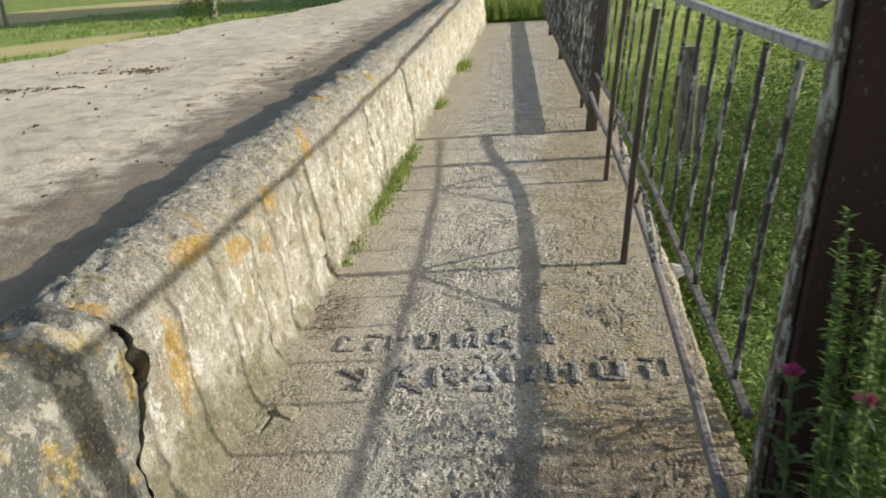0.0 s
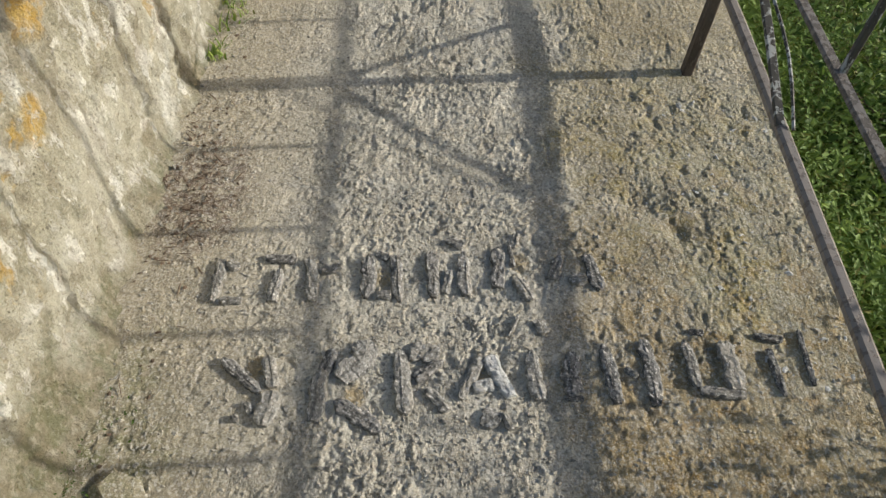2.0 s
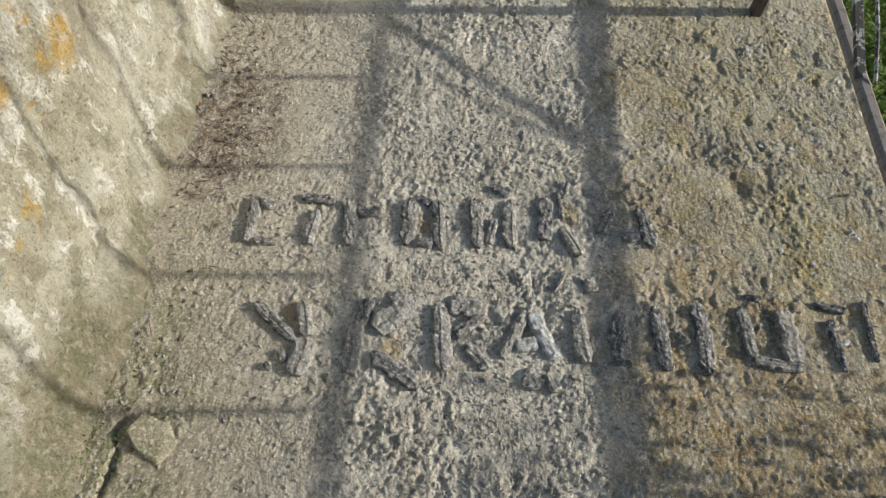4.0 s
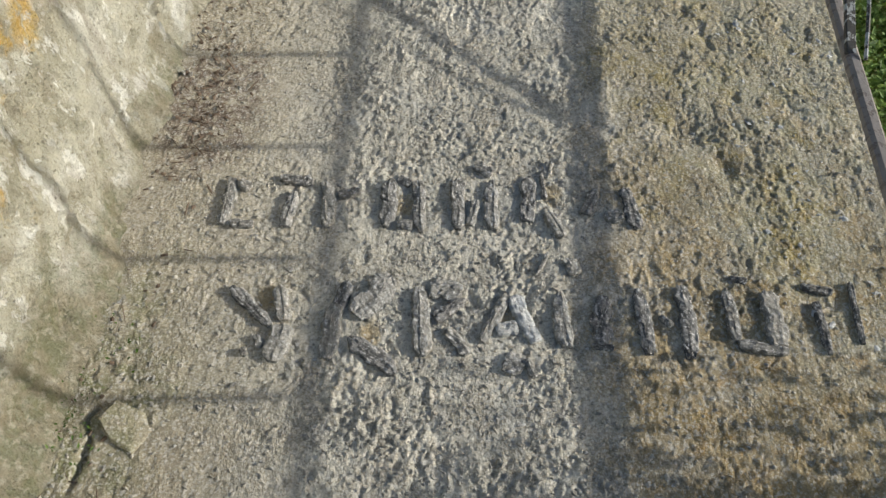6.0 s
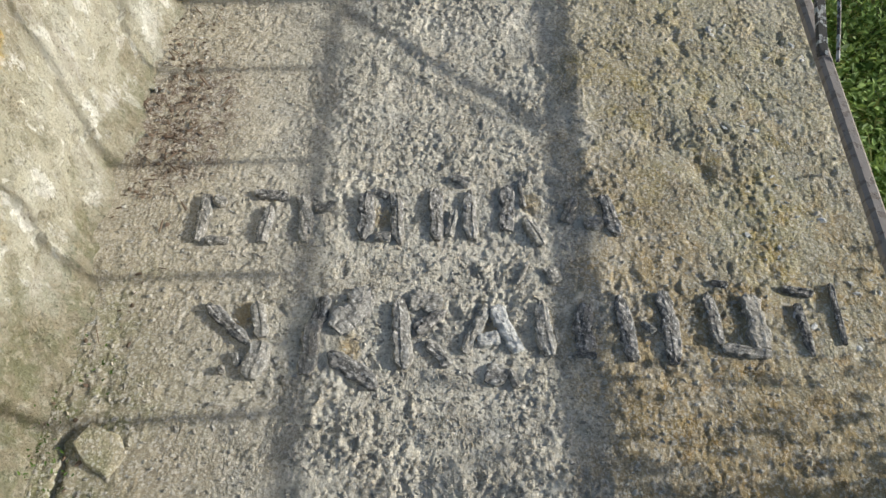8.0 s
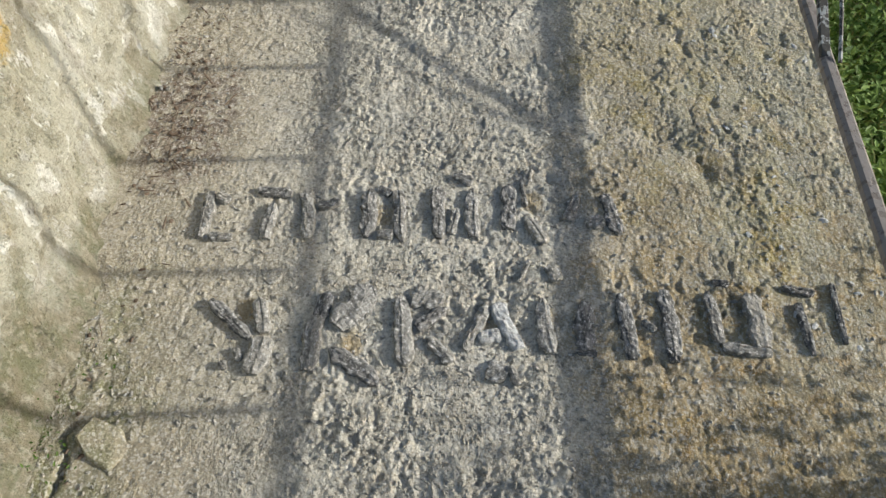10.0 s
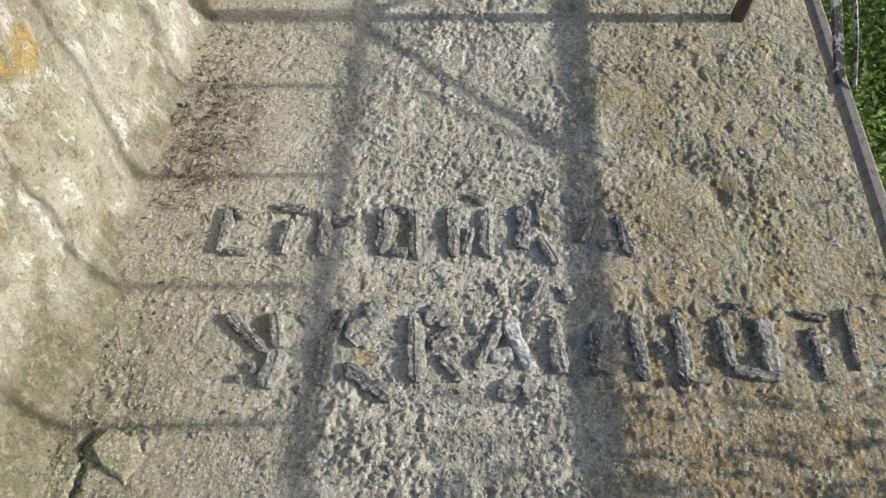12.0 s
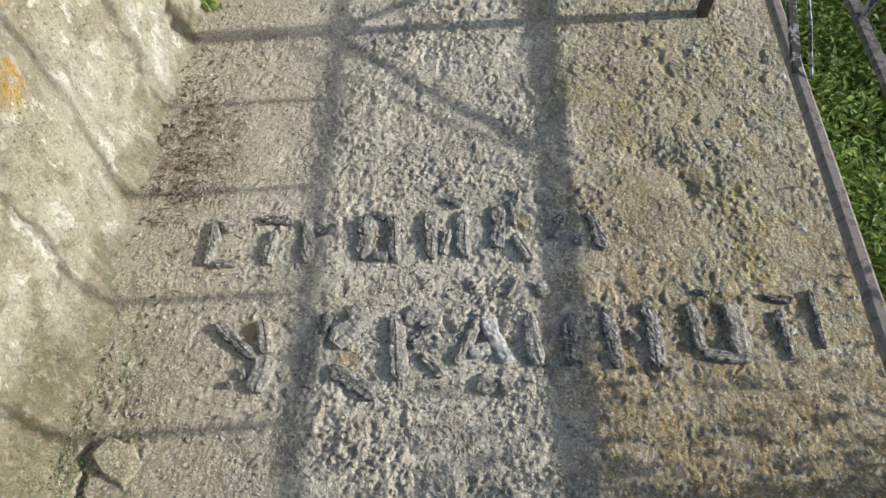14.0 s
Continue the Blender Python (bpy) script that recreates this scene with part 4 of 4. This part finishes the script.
def leaves(name, material, spots, size, seed, per=14, spread=0.12):
    """Herb clumps: pointed folded leaves round each spot."""
    r = np.random.RandomState(seed)
    V, F = [], []
    for x, y, z, k in spots:
        for _ in range(per):
            p = np.array((x, y, z)) + r.normal(0, spread * k, 3) * (1, 1, 0.9)
            sz = size * r.uniform(0.5, 1.3)
            e = np.array(Euler((r.uniform(-0.7, 0.9), r.uniform(-0.5, 0.5), r.uniform(0, 6.283))).to_matrix())
            q = np.array([(0, 0, 0), (0.22, 0.35, 0.05), (0.16, 0.75, 0.02), (0, 1.1, -0.12), (-0.16, 0.75, 0.02), (-0.22, 0.35, 0.05), (0, 0.5, -0.03)]) * sz
            q = q @ e.T + p
            s0 = len(V)
            V += q.tolist()
            F += [(s0, s0 + 1, s0 + 6), (s0 + 1, s0 + 2, s0 + 6), (s0 + 2, s0 + 3, s0 + 6), (s0 + 3, s0 + 4, s0 + 6), (s0 + 4, s0 + 5, s0 + 6), (s0 + 5, s0, s0 + 6)]
    return tagged(new(name, mesh_of(name, V, F, material, smooth=False)), kind="stuff")


r = np.random.RandomState(21)
# weeds in the corner along the parapet
for y, n, h, l in ((3.62, 12, 0.05, 0.16), (4.15, 40, 0.07, 0.3), (4.75, 60, 0.085, 0.5), (5.35, 30, 0.07, 0.3), (7.05, 30, 0.09, 0.25), (9.2, 50, 0.16, 0.3), (3.35, 8, 0.04, 0.05)):
    roots = [(-0.835 + abs(r.normal(0, 0.035)), y + r.normal(0, l * 0.5), 0.0) for _ in range(n)]
    tuft = blades("weed_tuft", M_GRASS, roots, h, 0.006, int(y * 100), 5, 0.9)
    tagged(tuft, "short green grass growing in the corner along the parapet", "grass", "weeds along the wall")
spots = [(-0.82 + abs(r.normal(0, 0.03)), y0 + r.normal(0, 0.14), 0.015, 0.25) for y0 in (4.1, 4.7, 5.3) for _ in range(22)]
tagged(leaves("weed_leaves", M_LEAF, spots, 0.022, 8, 8, 0.12), "small green weeds rooted at the foot of the wall", "weeds")
spots = [(-0.80 + r.normal(0, 0.02), y0 + r.normal(0, 0.05), 0.004, 0.12) for y0 in (2.04, 2.1, 2.22, 3.42) for _ in range(5)]
tagged(leaves("moss", M_SHRUB, spots, 0.007, 9, 10, 0.14), "tiny green moss plants on the concrete", "moss")

# herbs on the bank beside the footway
hx, hy = 0.90 + r.exponential(0.72, 3000), r.uniform(0.4, 9.0, 3000)
hz = ground_height(hx, hy) + r.uniform(0.03, 0.42, 3000) * (0.5 + 0.9 * smooth01(vnoise(hx * 1.6, hy * 1.6, 3.0), -0.3, 0.5))
clump = vnoise(hx * 1.7, hy * 1.4, 12.0) + 0.5 * vnoise(hx * 4.0, hy * 3.6, 13.0)
spots = [(x, y, z, 0.9) for x, y, z, k in zip(hx, hy, hz, clump) if k > -0.15]
tagged(leaves("bank_herbs", M_LEAF, spots, 0.027, 31, 24, 0.11), "dense green herbs on the bank below the footway", "herbs")
hx, hy = 0.86 + r.exponential(0.30, 900), r.uniform(1.5, 5.5, 900)
hz = ground_height(hx, hy) + r.uniform(0.2, 0.62, 900) * (0.55 + 0.45 * smooth01(vnoise(hx * 3.1, hy * 3.1, 8.0), -0.4, 0.4))
tagged(leaves("bank_weeds", M_HERB, [(x, y, z, 0.8) for x, y, z in zip(hx, hy, hz)], 0.024, 36, 28, 0.07), "sunlit narrow-leaved green weeds below the footway's edge", "weeds")
hx, hy = 0.78 + r.exponential(0.9, 1300), r.uniform(0.2, 12.0, 1300)
roots = list(zip(hx, hy, ground_height(hx, hy)))
tagged(blades("bank_grass", M_GRASS, roots, 0.42, 0.009, 32, 6, 0.5, 4), "long green grass on the bank below the footway", "grass")
hx, hy = r.uniform(1.5, 14, 5200), r.uniform(6, 34, 5200)
roots = list(zip(hx, hy, ground_height(hx, hy)))
tagged(blades("meadow_grass", M_GRASS, roots, 0.16, 0.022, 33, 4, 0.8, 2), "short green meadow grass beyond the bridge", "grass")
hy = r.uniform(5, 34, 7500)
hx = road_left(hy) - 0.12 - r.exponential(3.0, 7500)
strip = hy - 0.75 * hx
keep = (hx > -26) & ~((strip > 14.9) & (strip < 17.4) & (hx < -5.9)) & ~((strip > 25.8) & (strip < 32.2))
hx, hy = hx[keep], hy[keep]
roots = list(zip(hx, hy, ground_height(hx, hy)))
tagged(blades("verge_grass", M_GRASS, roots, 0.11, 0.02, 34, 3, 0.8, 2), "green grass on the verge and field beside the road", "grass")
roots = [(r.uniform(-1.1, 1.2), r.uniform(14.2, 16.2), 0.05) for _ in range(700)]
tagged(blades("tall_grass", M_GRASS, roots, 0.55, 0.02, 35, 6, 0.5, 3), "tall green grass at the end of the footway", "grass")


def shrub(x, y, z, h, w, seed, label):
    rr = np.random.RandomState(seed)
    ob = thing("bush", (x, y, z), label, "bush")
    for k in range(5):
        a = k * 1.3 + rr.uniform(0, 0.6)
        tip = (math.cos(a) * w * 0.5, math.sin(a) * w * 0.5, h * rr.uniform(0.6, 0.9))
        part("branch", bar_bm([(0, 0, 0), (tip[0] * 0.4, tip[1] * 0.4, tip[2] * 0.5), tip], 0.012, 0.012, 5), M_TWIG, ob)
    sp = [(rr.normal(0, w * 0.35), rr.normal(0, w * 0.35), h * rr.uniform(0.1, 1.0), 1.0) for _ in range(int(60 + 40 * w))]
    crown = leaves("crown", M_SHRUB, sp, 0.045, seed, 30, 0.085)
    crown.parent = ob
    return ob


shrub(-6.3, 15.0, 0.28, 0.45, 0.7, 51, "low green bush growing round a pole's foot")
shrub(1.75, 5.6, -0.85, 0.75, 0.9, 52, "dark green bush on the bank below the railing")
shrub(2.3, 7.2, -0.95, 0.8, 1.1, 53, "dark green bush on the bank below the railing")
shrub(2.9, 9.2, -1.0, 1.25, 1.7, 55, "tall dark green bush on the bank below the railing")
for k, (x, y, h, w) in enumerate(((1.6, 3.6, 0.4, 0.8), (1.5, 2.7, 0.35, 0.6), (1.9, 4.5, 0.85, 0.9), (2.1, 6.3, 1.05, 1.1), (1.35, 5.0, 0.55, 0.6), (3.3, 10.8, 1.3, 1.8))):
    shrub(x, y, float(ground_height(np.array([x]), np.array([y]))[0]), h, w, 56 + k, "dark green bush on the bank below the railing")

pole = thing("utility_pole", (-6.15, 15.1, 0.25), "pale concrete pole standing on the grass verge", "pole")
part("shaft", bar_bm([(0, 0, -0.2), (0, 0, 2.5), (0, 0, 6.5)], 0.17, 0.17, 10), M_WORN, pole)
stake = thing("fence_post", (-11.3, 16.3, 0.15), "dark wooden fence post at the field's edge", "post")
part("stake", bar_bm([(0, 0, -0.2), (0.01, 0, 0.6), (0.0, 0.02, 1.2)], 0.09, 0.09, 8, 0, 0.08, 5), M_GREY, stake)

old = thing("timber_post", (1.05, 5.2, -0.8), "weathered grey timber post leaning behind the railing", "post")
for k, (dx, h, w) in enumerate(((0.0, 1.50, 0.10), (0.09, 1.25, 0.05))):
    part("timber", bar_bm([(dx, 0, -0.3), (dx + 0.01, 0.02, h * 0.5), (dx + 0.03, 0.0, h)], w, w * 0.7, 4, 0.008, 0.08, k), M_GREY, old)
boulder = scatter_lumps("field_stone", M_PALE, 1, lambda q: (0.80, 3.80), lambda x, y: x * 0 - 0.26, 0.07, 4, 0.9)
boulder["kind"] = "thing"
tagged(boulder, "rounded grey stone on the bank beside the footway", "stone")


def thistle(x, y, z, h, seed, heads):
    """A thistle: stem, lobed spiny leaves, and pink heads."""
    rr = np.random.RandomState(seed)
    ob = thing("thistle", (x, y, z), "green spiny thistle with pink flower heads" if heads else "green spiny thistle with lobed leaves", "thistle", "thistles by the post")
    lx, ly = rr.normal(0, 0.05), rr.normal(0, 0.05)
    stem = curve_points([(0, 0, -0.05), (lx * 0.4, ly * 0.4, h * 0.5), (lx, ly, h)], 8)
    part("stem", bar_bm(stem, 0.009, 0.009, 6), M_THISTLE, ob)
    n = int(h * 48)
    for k in range(n):
        f = (k + 0.5) / n
        p = stem[min(int(f * 7), 6)].lerp(stem[min(int(f * 7) + 1, 7)], f * 7 - int(f * 7))
        ln, a = (0.115 - 0.05 * f) * rr.uniform(0.7, 1.2), k * 2.4 + rr.uniform(-0.4, 0.4)
        bm = bmesh.new()
        m = 9
        mid, lft, rgt = [], [], []
        for q in range(m + 1):
            g = q / m
            w = ln * 0.17 * (1 - g) ** 0.5 * (1.0 if q % 2 else 0.35) + 0.001
            zz = ln * (0.45 * g - 0.55 * g * g)
            mid.append(bm.verts.new((ln * g, 0, zz)))
            lft.append(bm.verts.new((ln * g + w * 0.4, w, zz + w * 0.35)))
            rgt.append(bm.verts.new((ln * g + w * 0.4, -w, zz + w * 0.35)))
        for q in range(m):
            bm.faces.new((mid[q], mid[q + 1], lft[q + 1], lft[q]))
            bm.faces.new((mid[q], rgt[q], rgt[q + 1], mid[q + 1]))
        leaf = part("leaf", bm, M_THISTLE, ob)
        leaf.matrix_basis = Matrix.Translation(p) @ pose(0, 0, 0, 0, rr.uniform(-35, 10), math.degrees(a))
    for k in range(heads):
        top = stem[-1] + Vector((0.03 * k, 0.02 * k, -0.03 * k))
        bm = bmesh.new()
        bmesh.ops.create_uvsphere(bm, u_segments=10, v_segments=7, radius=0.014, matrix=Matrix.Translation(top))
        head = part("flower_head", bm, M_THISTLE, ob, "green spiny flower base")
        bm = bmesh.new()
        for q in range(110):
            d = Vector((rr.normal(0, 0.55), rr.normal(0, 0.55), 1)).normalized()
            sd = d.orthogonal().normalized() * 0.0016
            a0, b0 = top + d * 0.008, top + d * rr.uniform(0.024, 0.034)
            bm.faces.new([bm.verts.new(v) for v in (a0 - sd, a0 + sd, b0 + sd, b0 - sd)])
        part("florets", bm, M_PINK, head, "bright pink florets")
    return ob


spots = [(max(0.86, 0.96 + r.normal(0, 0.09)), 2.08 + r.normal(0, 0.10), r.uniform(-0.3, 0.46), 0.8) for _ in range(60)]
spots += [(max(0.86, 1.0 + r.normal(0, 0.12)), 1.72 + r.normal(0, 0.10), r.uniform(-0.3, 0.40), 0.8) for _ in range(50)]
tagged(leaves("tall_herbs", M_LEAF, spots, 0.034, 41, 14, 0.07), "tall leafy green herbs leaning against the railing", "herbs")


def leafy_stems(x, y, z, h, seed):
    """A bushy herb: thin stems that fork, set all along with small narrow leaves."""
    rr = np.random.RandomState(seed)
    ob = thing("herb", (x, y, z), "bushy green herb with small narrow leaves beside the post", "herb", "herbs by the post")
    V, F = [], []
    for k in range(6):
        a, out = k * 1.05 + rr.uniform(0, 0.7), rr.uniform(0.03, 0.13)
        tip = Vector((math.cos(a) * out, math.sin(a) * out, h * rr.uniform(0.7, 1.0)))
        stem = curve_points([(0, 0, -0.04), tuple(tip * 0.5 + Vector((0.02 * math.cos(a), 0.02 * math.sin(a), 0.03))), tuple(tip)], 9)
        part("stem", bar_bm(stem, 0.005, 0.005, 5), M_THISTLE, ob)
        for q in range(int(h * 190)):
            f = rr.uniform(0.25, 1.0) * 8
            p = np.array(stem[min(int(f), 7)].lerp(stem[min(int(f), 7) + 1], f - min(int(f), 7)))
            sz = rr.uniform(0.012, 0.030)
            e = np.array(Euler((rr.uniform(-0.3, 1.0), rr.uniform(-0.6, 0.6), rr.uniform(0, 6.283))).to_matrix())
            leaf = np.array([(0, 0, 0), (0.13, 0.4, 0.06), (0, 1.0, -0.08), (-0.13, 0.4, 0.06), (0, 0.45, -0.02)]) * sz
            start = len(V)
            V += (leaf @ e.T + p).tolist()
            F += [(start, start + 1, start + 4), (start + 1, start + 2, start + 4), (start + 2, start + 3, start + 4), (start + 3, start, start + 4)]
    crown = new("foliage", mesh_of("foliage", V, F, M_HERB, smooth=False))
    crown.parent = ob
    return ob


for k, (x, y, h) in enumerate(((0.84, 1.40, 1.46), (0.90, 1.36, 1.50), (0.82, 1.30, 1.25), (0.88, 1.22, 1.42), (0.98, 1.46, 1.52), (0.90, 1.14, 1.10), (0.88, 1.52, 1.15), (0.80, 1.20, 0.95), (0.78, 1.14, 1.28), (0.76, 1.26, 1.20), (0.80, 1.36, 1.30), (0.86, 1.44, 1.20))):
    leafy_stems(x, y, -0.38, h, 140 + k)
thistle(0.664, 1.30, -0.35, 0.93, 61, 1)
thistle(0.730, 1.20, -0.35, 0.955, 62, 1)
for k, (x, y, h) in enumerate(((0.69, 1.33, 0.72), (0.72, 1.30, 0.95), (0.64, 1.34, 0.55), (0.84, 1.34, 1.05), (0.92, 1.48, 1.0), (0.98, 1.28, 1.1), (0.95, 1.95, 0.85), (1.02, 2.05, 0.7), (1.15, 2.1, 0.9))):
    thistle(x, y, -0.38, h, 70 + k, 0)
